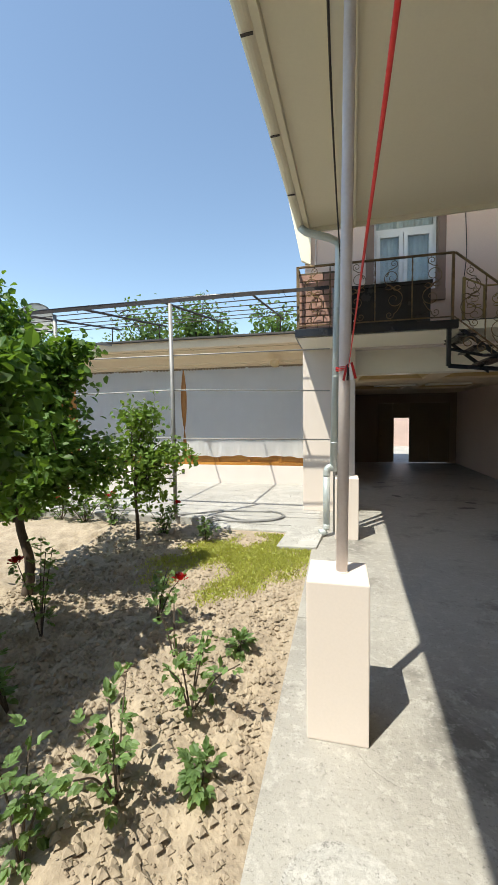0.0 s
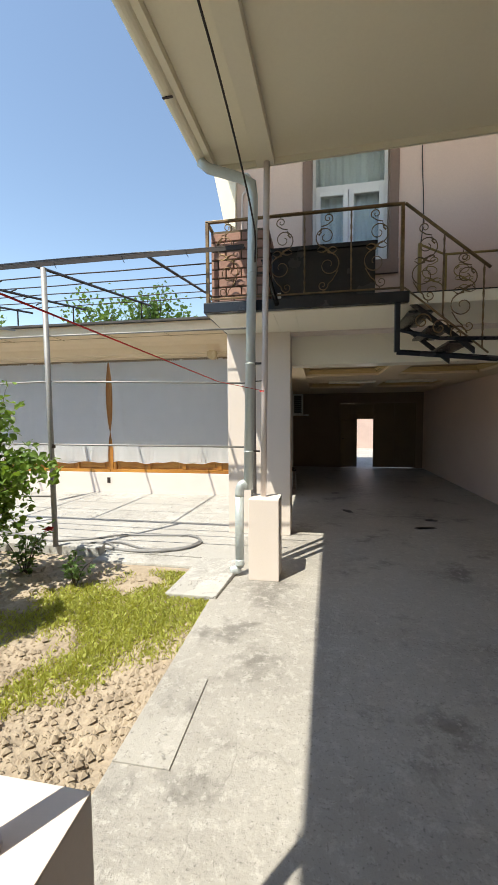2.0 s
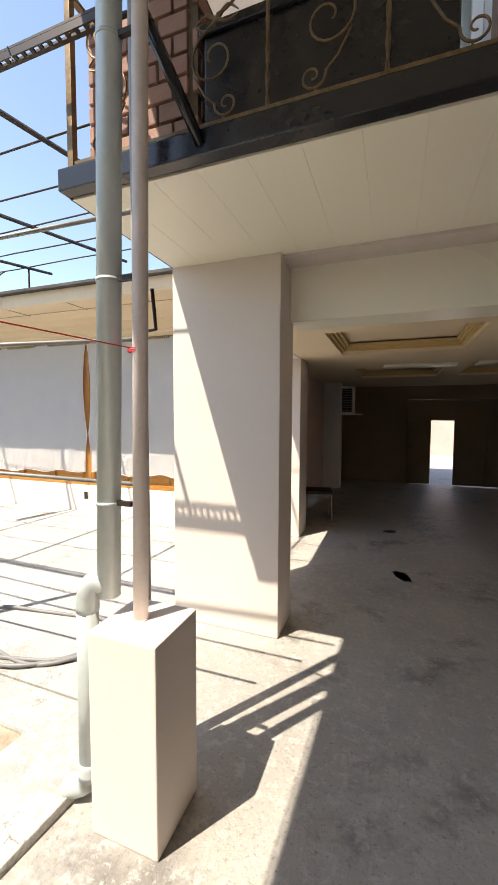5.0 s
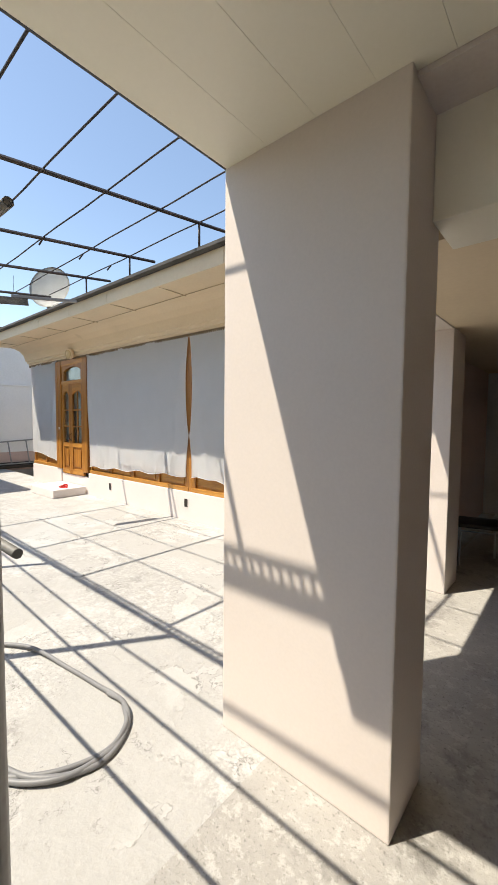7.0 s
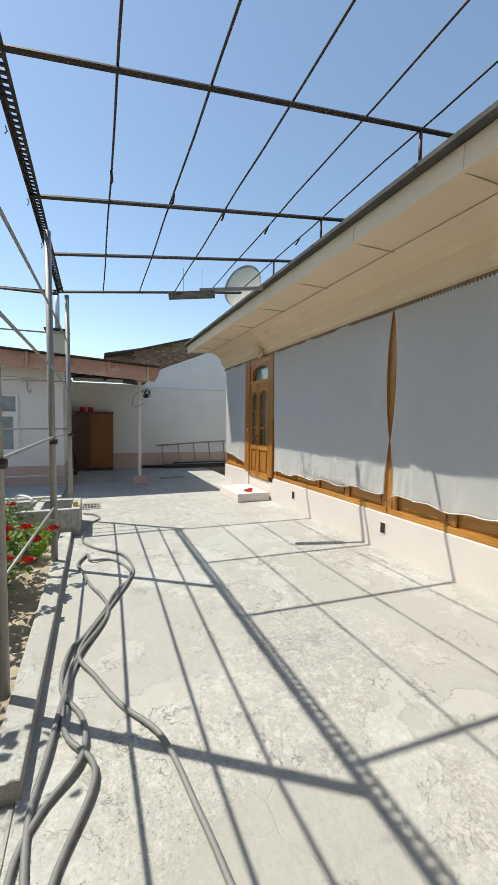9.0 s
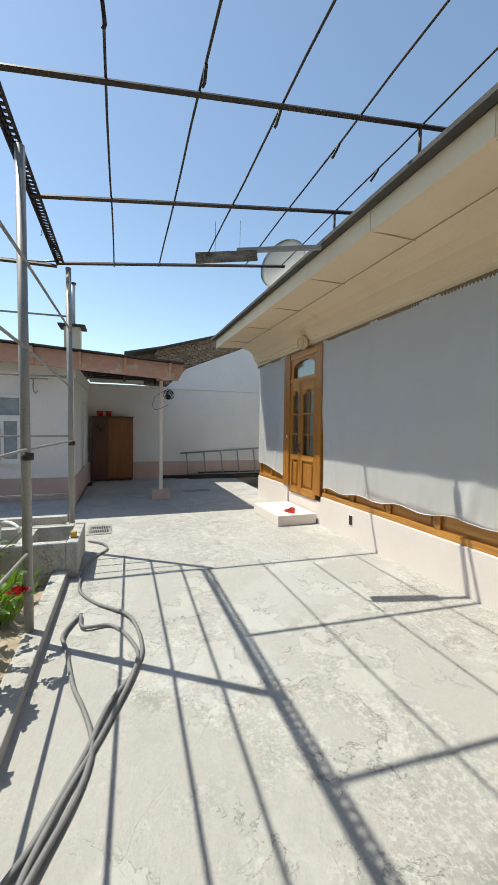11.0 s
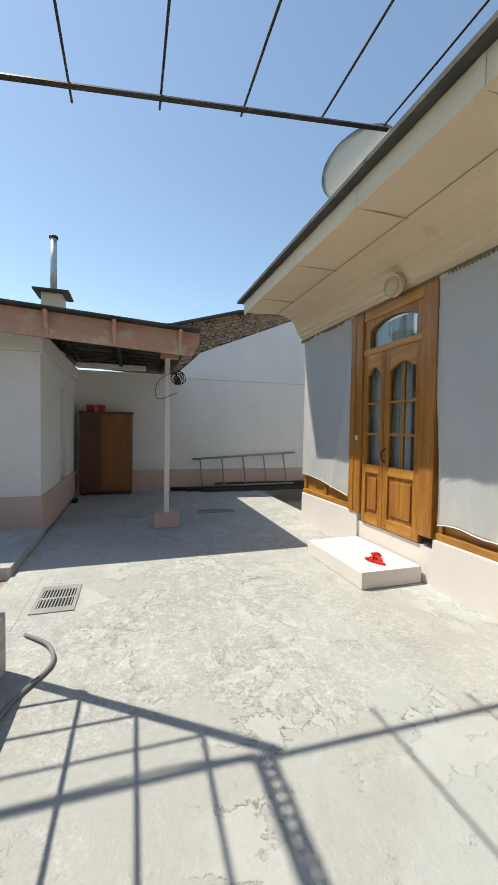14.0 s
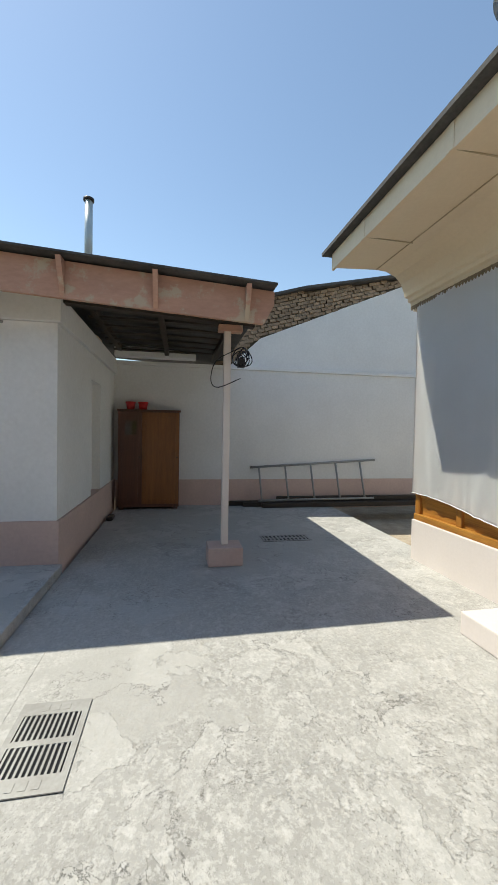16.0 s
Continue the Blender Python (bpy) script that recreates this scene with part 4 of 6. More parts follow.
gallery_bay(-8.84, -7.455)
gallery_bay(-6.015, -2.90)
gallery_bay(-2.82, 0.49)
solid("gallery_post", boxed(-2.898, -2.822, FY - 0.02, FY + 0.08, 0.462, 2.90, bevel=0.008), VARNISH, "honey varnished timber post between cloth panels", "post")


TRIMDARK = mat("scalloped_trim", (0.30, 0.22, 0.13), (0.18, 0.13, 0.08), rough=0.8, size=6, fine=50, bump=0.1)


def cloth(x0, x1, left, right, bottom, seed, label):
    """A hung cotton sheet whose sides are gathered in and whose foot is wavy; left and right give how far the sides pull in at a height."""
    bm = bmesh.new()
    nx, nz, top = int((x1 - x0) * 26) + 12, 70, 2.93
    g = []
    for j in range(nz + 1):
        v = j / nz
        row = []
        for i in range(nx + 1):
            u = i / nx
            z0 = bottom(u)
            z = z0 + (top - z0) * v
            xa, xb = x0 + left(z), x1 - right(z)
            x = xa + (xb - xa) * u
            y = FY - 0.045 - 0.012 * noise.noise(Vector((x * 2.2, z * 0.7, seed))) - 0.006 * noise.noise(Vector((x * 9, z * 1.3, seed)))
            y -= 0.014 * math.exp(-((z - z0) / 0.16) ** 2) * noise.noise(Vector((x * 14, z * 3, seed + 4)))
            for fx, fz, ln, w in ((xa, 2.0, 1.1, 0.07), (xb, 2.0, 1.1, 0.07)):   # pulls running in from the sides
                dd = (x - fx) * (1 if fx == xa else -1)
                y -= 0.016 * math.exp(-((dd - 0.10 - 0.16 * (2.6 - z)) / w) ** 2) * (1 if z < 2.6 else 0.3)
            row.append(bm.verts.new((x, y, z)))
        g.append(row)
    for a, b in zip(g, g[1:]):
        for i in range(nx):
            bm.faces.new((a[i], a[i + 1], b[i + 1], b[i])).smooth = True
    hem = bmesh.new()
    tube(hem, [v.co.copy() + Vector((0, -0.004, 0.006)) for v in g[0][::2]], 0.005, 5)
    cord = bmesh.new()
    for q in range(int((x1 - x0) / 0.09)):
        x = x0 + 0.02 + 0.09 * q
        tube(cord, [(x, FY - 0.055, 2.915), (x + 0.045, FY - 0.05, 2.945), (x + 0.09, FY - 0.055, 2.915)], 0.004, 4)
    bmesh.ops.solidify(bm, geom=bm.faces[:], thickness=0.003)
    t = thing("cloth_screen", label, "cloth", "white cloth screens")
    part("sheet", bm, CLOTH, t)
    part("hem", hem, CLOTH, t, "rolled lower hem")
    part("lacing", cord, TRIMDARK, t, "brown zigzag lacing")
    return t


def bow(a, lo=0.75, pinch=1.37, hi=2.93):
    """Edge that bows out between a pinch and the top, and below the pinch."""
    def f(z):
        if z > pinch:
            s = (z - pinch) / (hi - pinch)
            return a * math.sin(math.pi * min(max(s, 0), 1)) ** 0.8
        s = (pinch - z) / (pinch - lo)
        return a * 0.75 * math.sin(math.pi * 0.5 * min(max(s, 0), 1))
    return f


cloth(-8.86, -7.41, lambda z: 0.0, lambda z: 0.05 * math.sin(z * 2.0), lambda u: 0.76 - 0.20 * max(0, u - 0.25) ** 1.2, 1.0, "white cotton sheet hung at the corner of the house")
cloth(-6.06, -2.865, lambda z: 0.05 + 0.04 * math.sin(z * 1.9), bow(0.075), lambda u: 0.60 + 0.10 * u + 0.02 * math.sin(u * 25), 2.0, "white cotton sheet hung beside the timber door")
cloth(-2.855, 0.47, bow(0.075), lambda z: 0.0, lambda u: 0.69 + 0.02 * math.sin(u * 19) + 0.012 * math.sin(u * 47), 3.0, "wide white cotton sheet over the gallery glazing")
SEAM = mat("seam_filler", (0.52, 0.43, 0.29), (0.42, 0.34, 0.22), rough=0.8, bump=0.05)
tr = thing("scalloped_trim", "small brown scalloped wooden trim under the cove", "trim", "", (0, 0, 0))
tagged(tr, kind="structure")
bm = bmesh.new()
for k in range(232):
    x = -8.98 + k * 0.0405
    prism(bm, [(x, 2.945), (x + 0.034, 2.945), (x + 0.034, 2.915), (x + 0.017, 2.893), (x, 2.915)], "y", 10.002, 10.012)
part("scallop", bm, TRIMDARK, tr)
tagged(tr.children[0], kind="stuff")
tr2 = thing("soffit_battens", "thin joints between the soffit boards", "trim", "", (0, 0, 0))
tagged(tr2, kind="structure")
for k in range(8):
    x = -8.3 + 1.18 * k
    part("batten", boxed(x, x + 0.006, E_Y + 0.03, 9.55, 3.3105, 3.321), SEAM, tr2)
    part("joint_cover", boxed(x - 0.03, x + 0.04, E_Y - 0.018, E_Y - 0.013, 3.292, 3.47, bevel=0.002), SOFFIT, tr2)
part("batten", boxed(-8.99, 0.47, 9.545, 9.553, 3.330, 3.338), SEAM, tr2)


OPAL = mat("yellowed_opal_glass", (0.60, 0.47, 0.28), (0.50, 0.38, 0.21), rough=0.25, size=9, fine=60, bump=0.02)


def eave_lamp(x):
    l = thing("eave_lamp", "round cream lamp fixed under the house eave", "lamp", "eave lamps", (x, 9.86, 2.99))
    bm = tubed([(0, 0.07, 0.03), (0, 0.0, 0)], 0.10, 22, 0.125)
    part("base", bm, SOFFIT, l)
    bm = bmesh.new()
    bmesh.ops.create_uvsphere(bm, u_segments=20, v_segments=10, radius=0.115)
    for v in bm.verts:
        v.co = Vector((v.co.x, v.co.y * 0.26 - 0.012, v.co.z))
    for f in bm.faces:
        f.smooth = True
    part("globe", bm, OPAL, l, "yellowed glass globe")


eave_lamp(-6.52), eave_lamp(-0.45)

# the door
D0, D1, DZ, DT = -7.19, -6.215, 0.375, 2.38
door = thing("door_house", "honey varnished double door with glazed panes and arched transom", "door", "", (0, 0, 0))
tagged(door, kind="structure")
for x0, x1 in ((-7.45, -7.345), (-7.335, -7.20), (-6.205, -6.02)):
    part("post", boxed(x0, x1, FY - 0.07, FY + 0.07, 0.375 if -7.3 < x0 < -7.1 else 0.462, 2.90, bevel=0.010), VARNISH, door)
part("head", boxed(D0, D1, FY - 0.06, FY + 0.06, 2.79, 2.90, bevel=0.006), VARNISH_X, door)
part("transom_bar", boxed(D0, D1, FY - 0.06, FY + 0.06, DT, 2.45, bevel=0.008), VARNISH_X, door)
bm = bmesh.new()   # arched transom light
n = 16
lo = [(D0 + 0.10 + (D1 - D0 - 0.20) * k / n) for k in range(n + 1)]
for k in range(n):
    za, zb = (2.66 + 0.09 * math.sin(math.pi * q / n) ** 0.7 for q in (k, k + 1))
    prism(bm, [(lo[k], za), (lo[k + 1], zb), (lo[k + 1], 2.79), (lo[k], 2.79)], "y", FY - 0.04, FY + 0.03)
box(bm, D0, D0 + 0.10, FY - 0.04, FY + 0.03, 2.45, 2.79), box(bm, D1 - 0.10, D1, FY - 0.04, FY + 0.03, 2.45, 2.79)
part("transom_frame", bm, VARNISH, door)
g = part("pane", boxed(D0 + 0.10, D1 - 0.10, FY, FY + 0.006, 2.45, 2.76), GLASS, door)
g.visible_shadow = False
MEET = -6.79


def door_leaf(x0, x1, cols):
    w = 0.085 if cols > 1 else 0.075
    lf = part("leaf", boxed(x0, x0 + w, FY - 0.045, FY + 0.005, DZ, DT, bevel=0.005), VARNISH, door)
    y0, y1 = FY - 0.045, FY + 0.005
    part("stile", boxed(x1 - w, x1, y0, y1, DZ, DT, bevel=0.005), VARNISH, lf)
    for a, b in ((DZ, DZ + 0.12), (0.98, 1.08)):
        part("rail", boxed(x0 + w, x1 - w, y0, y1, a, b, bevel=0.004), VARNISH_X, lf)
    bm = bmesh.new()
    xs = [x0 + w + (x1 - x0 - 2 * w) * k / 12 for k in range(13)]
    for k in range(12):
        za, zb = (2.14 + 0.08 * math.sin(math.pi * q / 12) for q in (k, k + 1))
        prism(bm, [(xs[k], za), (xs[k + 1], zb), (xs[k + 1], DT), (xs[k], DT)], "y", y0, y1)
    part("arched_head", bm, VARNISH_X, lf)
    part("lower_panel", boxed(x0 + w, x1 - w, FY - 0.025, FY - 0.012, DZ + 0.12, 0.98), VARNISH, lf)
    part("raised_field", boxed(x0 + w + 0.04, x1 - w - 0.04, FY - 0.042, FY - 0.026, DZ + 0.17, 0.93, bevel=0.012), VARNISH, lf, "raised panel")
    for z in (1.44, 1.80):
        part("glazing_bar", boxed(x0 + w, x1 - w, y0 + 0.012, y1 - 0.008, z - 0.014, z + 0.014), VARNISH_X, lf)
    for k in range(1, cols):
        x = x0 + w + (x1 - x0 - 2 * w) * k / cols
        part("glazing_bar", boxed(x - 0.018, x + 0.018, y0 + 0.014, y1 - 0.010, 1.08, 2.20), VARNISH, lf)
    g = part("pane", boxed(x0 + w - 0.004, x1 - w + 0.004, FY - 0.022, FY - 0.017, 1.08, 2.22), GLASS, lf)
    g.visible_shadow = False
    return lf


door_leaf(D0 + 0.003, MEET - 0.003, 1)
lf = door_leaf(MEET + 0.003, D1 - 0.003, 2)
part("handle", tubed(smooth([(MEET + 0.04, FY - 0.05, 1.13), (MEET + 0.045, FY - 0.095, 1.16), (MEET + 0.045, FY - 0.10, 1.24), (MEET + 0.04, FY - 0.05, 1.28)], 4), 0.010, 8), STEEL, lf, "dark curved pull handle")
part("door_bell", boxed(-7.29, -7.255, FY - 0.085, FY - 0.072, 1.36, 1.42, bevel=0.004), PVC, door, "small white bell push")
bm = bmesh.new()
xs = np.linspace(D0, D1, 90)
col = [[bm.verts.new((x, FY + 0.09 + 0.014 * math.sin(x * 70) + 0.006 * math.sin(x * 171), z)) for x in xs] for z in (0.6, 2.75)]
for i in range(len(xs) - 1):
    if not (60 < i < 74):
        bm.faces.new((col[0][i], col[0][i + 1], col[1][i + 1], col[1][i])).smooth = True
solid("curtain", bm, CURTAIN, "white gathered net curtain behind the door panes", "curtain")
step = solid("door_step", boxed(-7.25, -6.14, 9.32, 9.998, 0, 0.165, bevel=0.012), PLINTH, "pale pink cement step before the timber door", "step")


def slipper(x, y, rz):
    s = thing("slipper", "worn red rubber slipper lying on the step", "slipper", "red slippers", (x, y, 0.166))
    bm = bmesh.new()
    out = [(0.045 * math.cos(a) * (1.0 if math.sin(a) > 0 else 0.8), 0.125 * math.sin(a)) for a in np.linspace(0, 2 * math.pi, 21)[:-1]]
    prism(bm, out, "z", 0, 0.018)
    part("sole", bm, RED, s)
    bm = bmesh.new()
    for k in (-1, 1):
        q = [(0.043 * math.cos(a), 0.035 + 0.03 * k * math.cos(a), 0.014 + 0.026 * math.sin(a)) for a in np.linspace(0, math.pi, 9)]
        tube(bm, q, 0.009, 6)
    part("strap", bm, RED, s)
    s.matrix_basis = pose(x, y, 0.166, 0, 0, rz)


slipper(-6.46, 9.72, 70), slipper(-6.36, 9.62, 105)
for x in (-5.17, -2.92):
    v = thing("plinth_vent", "small dark vent hole in the plinth", "vent", "plinth vents", (x, HOUSE_Y, 0.28))
    part("frame", frame_ring(-0.05, 0.05, -0.075, 0.075, 0.010, -0.006, -0.0005, 0.001), PLINTH, v)
    # plinth is not cut; a dark plate stands for the unlit hole
    part("hole", boxed(-0.039, 0.039, -0.005, -0.001, -0.064, 0.064), STEEL, v, "dark plate for the shaded opening")
    part("bar", boxed(-0.039, 0.039, -0.0065, -0.0052, -0.003, 0.003), STEEL, v)

# satellite dish on the roof
dish = thing("satellite_dish", "large pale satellite dish standing on the roof edge", "dish", "", (0, 0, 0))
bm = bmesh.new()
rings = []
for j in range(9):
    r = 0.43 * j / 8
    rings.append([bm.verts.new((r * math.cos(a), r * 1.08 * math.sin(a), 0.45 * r * r)) for a in np.linspace(0, 2 * math.pi, 37)[:-1]] if j else [bm.verts.new((0, 0, 0))] * 36)
for a, b in zip(rings, rings[1:]):
    for i in range(36):
        vs = [a[i], b[i], b[(i + 1) % 36], a[(i + 1) % 36]]
        bm.faces.new(vs if a[0] is not a[1] else [a[0], b[i], b[(i + 1) % 36]]).smooth = True
bmesh.ops.solidify(bm, geom=bm.faces[:], thickness=0.012)
DM = look((-6.90, 9.70, 4.37), (-5.10, 7.45, 5.05))
b = part("reflector", bm, DISH, dish)
b.matrix_basis = DM @ Matrix.Rotation(math.pi, 4, "X")
part("mast", tubed([(-6.98, 9.80, 3.66), (-6.96, 9.78, 4.35)], 0.022, 8), STEEL, dish)
part("bracket", tubed([(-6.95, 9.77, 4.02), (-6.80, 9.56, 3.93)], 0.012, 6), STEEL, dish)


set_askew(before)


# ---- trellis over the yard ----
def trellis_z(y):
    return 3.487 + (y - 6.34) * 0.138


TY = 6.34
POSTS = ((-1.47, 6.35), (-3.60, 6.41), (-5.72, 6.455))
for x, y in POSTS:
    p = thing("trellis_post", "grey steel trellis post standing on the kerb", "post", "trellis posts", (x, y, 0.085))
    part("pole", tubed([(0, 0, 0), (0, -0.03, 3.35)], 0.032, 14), GREYPIPE, p)
    part("collar", tubed([(0, 0, 1.22), (0, 0, 1.27)], 0.040, 14), STEEL, p)
tr = thing("trellis", "dark steel trellis grid spanning yard and roof edge", "trellis", "", (0, 0, 0))
bm = bmesh.new()   # perforated edge beam
box(bm, -5.74, 0.94, TY - 0.040, TY - 0.033, 3.445, 3.482)
for yy in (TY - 0.040, TY + 0.020):
    box(bm, -5.74, 0.94, yy, yy + 0.022, 3.484, 3.496)
k = -5.73
while k < 0.90:
    box(bm, k, k + 0.022, TY - 0.018, TY + 0.020, 3.485, 3.495)
    k += 0.057
part("edge_beam", bm, STEEL, tr, "perforated dark steel edge beam")
part("end_bar", tubed([(-5.70, TY - 0.04, 3.465), (-5.76, 9.25, 3.865)], 0.020, 4), STEEL, tr)
for x in (-0.18, -1.61, -3.05, -4.30):
    y1 = 9.62
    part("cross_bar", tubed([(x, TY - 0.04, trellis_z(TY) - 0.012), (x, y1, trellis_z(y1) - 0.012)], 0.020, 4), STEEL, tr)
    part("stay", tubed([(x, 9.2, 3.56), (x, 9.2, trellis_z(9.2))], 0.014, 6), STEEL, tr)
for k, y in enumerate((6.945, 7.50, 8.07, 8.68, 9.23)):
    z = trellis_z(y) + 0.016
    x0, x1 = -5.88 + 0.02 * k, 0.42
    pts = [(x1 + (x0 - x1) * q / 10, y + 0.004 * math.sin(q * 1.7 + k), z + 0.004 * math.sin(q * 2.3 + k)) for q in range(11)]
    part("rod", tubed(pts, 0.0085, 6), STEEL, tr)
    for x in (-2.6 - 0.25 * k, ):
        part("hook", tubed([(x, y, z - 0.01), (x - 0.10, y + 0.01, z - 0.03), (x - 0.11, y, z - 0.05)], 0.011, 6), STEEL, tr)
for low_end, heights in zip((2.86, 2.14, 1.42, 0.71), ((2.64, 2.65, 2.67, 2.68), (2.04, 2.11, 2.08, 2.0), (1.33, 1.35, 1.38, 1.36), (None, 0.71, 0.65, None))):
    ends = [(x, y, z) for (x, y), z in zip(((0.95, 6.40),) + POSTS, heights) if z is not None]
    part("side_rail", tubed(ends, 0.011, 8), GREYPIPE, tr, "grey pipe rail")
    part("end_rail", tubed([(-5.72, 6.44, low_end), (-5.72, 3.4, low_end - 0.03)], 0.011, 8), GREYPIPE, tr, "grey pipe rail")
part("end_beam", tubed([(-5.72, TY - 0.04, 3.44), (-5.72, 3.4, 3.40)], 0.022, 4), STEEL, tr)
part("end_post", tubed([(-5.72, 3.4, 0.0), (-5.72, 3.4, 3.42)], 0.030, 12), GREYPIPE, tr, "grey steel post")
for dy, dz in ((0.0, 0.0), (0.012, 0.014)):
    part("cable_run", tubed(smooth([(0.93, TY - 0.03 + dy, 3.47 + dz), (-0.3, TY - 0.03 + dy, 3.505), (-1.2, TY - 0.03, 3.50 + dz), (-3.0, TY - 0.03 + dy, 3.51), (-5.0, TY - 0.03, 3.50 + dz), (-5.7, TY - 0.05, 3.49), (-5.75, 5.2, 3.45), (-5.73, 3.42, 3.43)], 6), 0.010, 6), BLACKPAINT, tr, "black cables tied to the beam")
for x in (0.3, -0.45, -1.3, -2.2, -3.1, -4.0, -4.9):
    part("cable_tie", tubed([(x, TY - 0.062, 3.47), (x + 0.01, TY - 0.05, 3.43), (x + 0.03, TY - 0.06, 3.40)], 0.004, 5), BLACKPAINT, tr)
bd = thing("hanging_plank", "weathered plank with a pale bar hung under the trellis", "plank", "", (0, 0, 0))
WEATHERED = mat("weathered_plank_wood", (0.30, 0.27, 0.22), (0.05, 0.042, 0.034), rough=0.85, size=5, fine=40, bump=0.2, spread=0.35, stretch=(3, 1, 3))
part("plank", boxed(-0.06, 0.06, 0, 0.62, 0.06, 0.095, bevel=0.004), WEATHERED, bd)
part("board", boxed(0.04, 0.058, 0, 0.62, -0.01, 0.059, bevel=0.003), WEATHERED, bd)
part("bar", boxed(-0.025, 0.025, 0.42, 1.30, 0.10, 0.14, bevel=0.004), GREYPIPE, bd)
for y in (0.2, 0.45):
    part("wire", tubed([(0, y, 0.09), (0.03, y + 0.03, 0.40)], 0.002, 4), STEEL, bd)
bd.matrix_basis = pose(-4.49, 7.745, 3.185, 5.5, 0, -12.6)

# ---- yard floor things ----
def drain_grate(x0, x1, y0, y1, end, label):
    g = thing("drain_grate", label, "grate", "drain grates", ((x0 + x1) / 2, (y0 + y1) / 2, 0.0))
    w, d = (x1 - x0) / 2, (y1 - y0) / 2
    # no real depth: a thin black sheet gives the darkness between the bars
    part("pit", boxed(-w, w, -d, d, 0.001, 0.003), BLACKPAINT, g, "flat black sheet for the shade under the bars")
    bm = bmesh.new()
    for a in ((-w, -w + end, -d, d), (w - end, w, -d, d), (-w + end, w - end, -d, -d + 0.03), (-w + end, w - end, d - 0.03, d), (-0.018, 0.018, -d + 0.03, d - 0.03)):
        box(bm, *a, 0.0035, 0.0085)
    part("frame", bm, GREYPIPE, g)
    n = 11
    for k in range(n):
        y = -d + 0.03 + (2 * d - 0.06) * (k + 0.25) / n
        for s in (-1, 1):
            part("bar", boxed(min(s * 0.0182, s * (w - end - 0.0002)), max(s * 0.0182, s * (w - end - 0.0002)), y, y + (2 * d - 0.06) * 0.42 / n, 0.0038, 0.0080), GREYPIPE, g)
    for x in (-w + end / 2, w - end / 2) if end > 0.05 else ():
        for q in range(3):   # raised worn lettering
            part("letter_bar", boxed(x - 0.022, x + 0.022, -0.06 + 0.05 * q, -0.03 + 0.05 * q, 0.0085, 0.0105, bevel=0.0008), GREYPIPE, g)


drain_grate(-6.92, -6.38, 6.56, 6.89, 0.09, "cast iron drain grate set in the sunny concrete")
drain_grate(-9.98, -9.70, 8.44, 9.10, 0.03, "cast iron drain grate in the shed's shade")
tg = thing("concrete_trough", "low concrete wash trough at the garden corner", "trough", "", (0, 0, 0))
bm = bmesh.new()
X0, X1, Y0, Y1 = -5.66, -4.78, 5.45, 6.61
box(bm, X0, X1, Y1 - 0.11, Y1, 0.001, 0.36, 0.012), box(bm, X0, X1, Y0, Y0 + 0.12, -0.05, 0.36, 0.012)
box(bm, X0, X0 + 0.14, Y0 + 0.12, Y1 - 0.11, -0.05, 0.358, 0.012), box(bm, X1 - 0.14, X1, Y0 + 0.12, Y1 - 0.11, -0.05, 0.358, 0.012)
box(bm, X0 + 0.14, X1 - 0.14, Y0 + 0.12, Y1 - 0.11, -0.05, 0.09)
box(bm, X0 + 0.14, X1 - 0.14, 6.02, 6.12, 0.09, 0.35, 0.01)
part("basin", bm, CONCRETE, tg)
tap = part("tap_pipe", tubed(smooth([(-5.45, 5.75, 0.05), (-5.45, 5.75, 0.42), (-5.40, 5.85, 0.47), (-5.2, 5.98, 0.46), (-5.19, 6.0, 0.40)], 4), 0.018, 8), PVC, tg, "white water pipe")
YEL = mat("yellow_plastic", (0.60, 0.42, 0.05), rough=0.4, bump=0.0)
solid("sponge", boxed(-5.05, -4.97, 6.52, 6.58, 0.361, 0.42, bevel=0.01), YEL, "small yellow sponge on the trough rim", "sponge")

hose = thing("garden_hose", "long grey rubber hose in loose loops on concrete", "hose", "", (0, 0, 0))
R = 0.0135
H1 = [(-6.05, 6.62), (-5.85, 6.80), (-5.62, 6.86), (-5.3, 6.72), (-4.9, 6.66), (-4.43, 6.66), (-4.1, 6.82), (-3.76, 7.09), (-3.33, 7.17), (-3.05, 7.12), (-2.75, 6.97), (-2.45, 6.87), (-2.1, 6.73), (-1.9, 6.64), (-1.55, 6.62), (-1.26, 6.74), (-1.0, 6.74), (-0.80, 6.60), (-0.6, 6.53), (-0.2, 6.55), (0.05, 6.75), (0.16, 7.00), (0.10, 7.16), (-0.05, 7.24)]
H2 = [(-3.9, 6.72), (-3.67, 6.76), (-3.66, 6.96), (-3.4, 7.10), (-3.1, 7.13), (-2.6, 6.96), (-2.2, 6.79), (-1.85, 6.70), (-1.6, 6.80), (-1.3, 6.93), (-1.0, 7.10), (-0.6, 7.18), (-0.32, 7.22), (-0.05, 7.24), (0.12, 7.15), (0.20, 6.95), (0.05, 6.72), (-0.3, 6.62), (-0.75, 6.56), (-1.1, 6.60), (-1.5, 6.64), (-1.8, 6.70)]
H3 = [(-3.92, 6.72), (-3.6, 6.63), (-3.38, 6.68), (-3.0, 6.76), (-2.75, 6.84), (-2.5, 6.90), (-2.25, 6.86), (-1.9, 6.72), (-1.6, 6.64), (-1.2, 6.66), (-0.9, 6.80), (-0.5, 6.66), (-0.1, 6.62), (0.15, 6.80), (0.17, 7.05), (0.09, 7.17), (-0.05, 7.24), (-0.2, 7.23)]
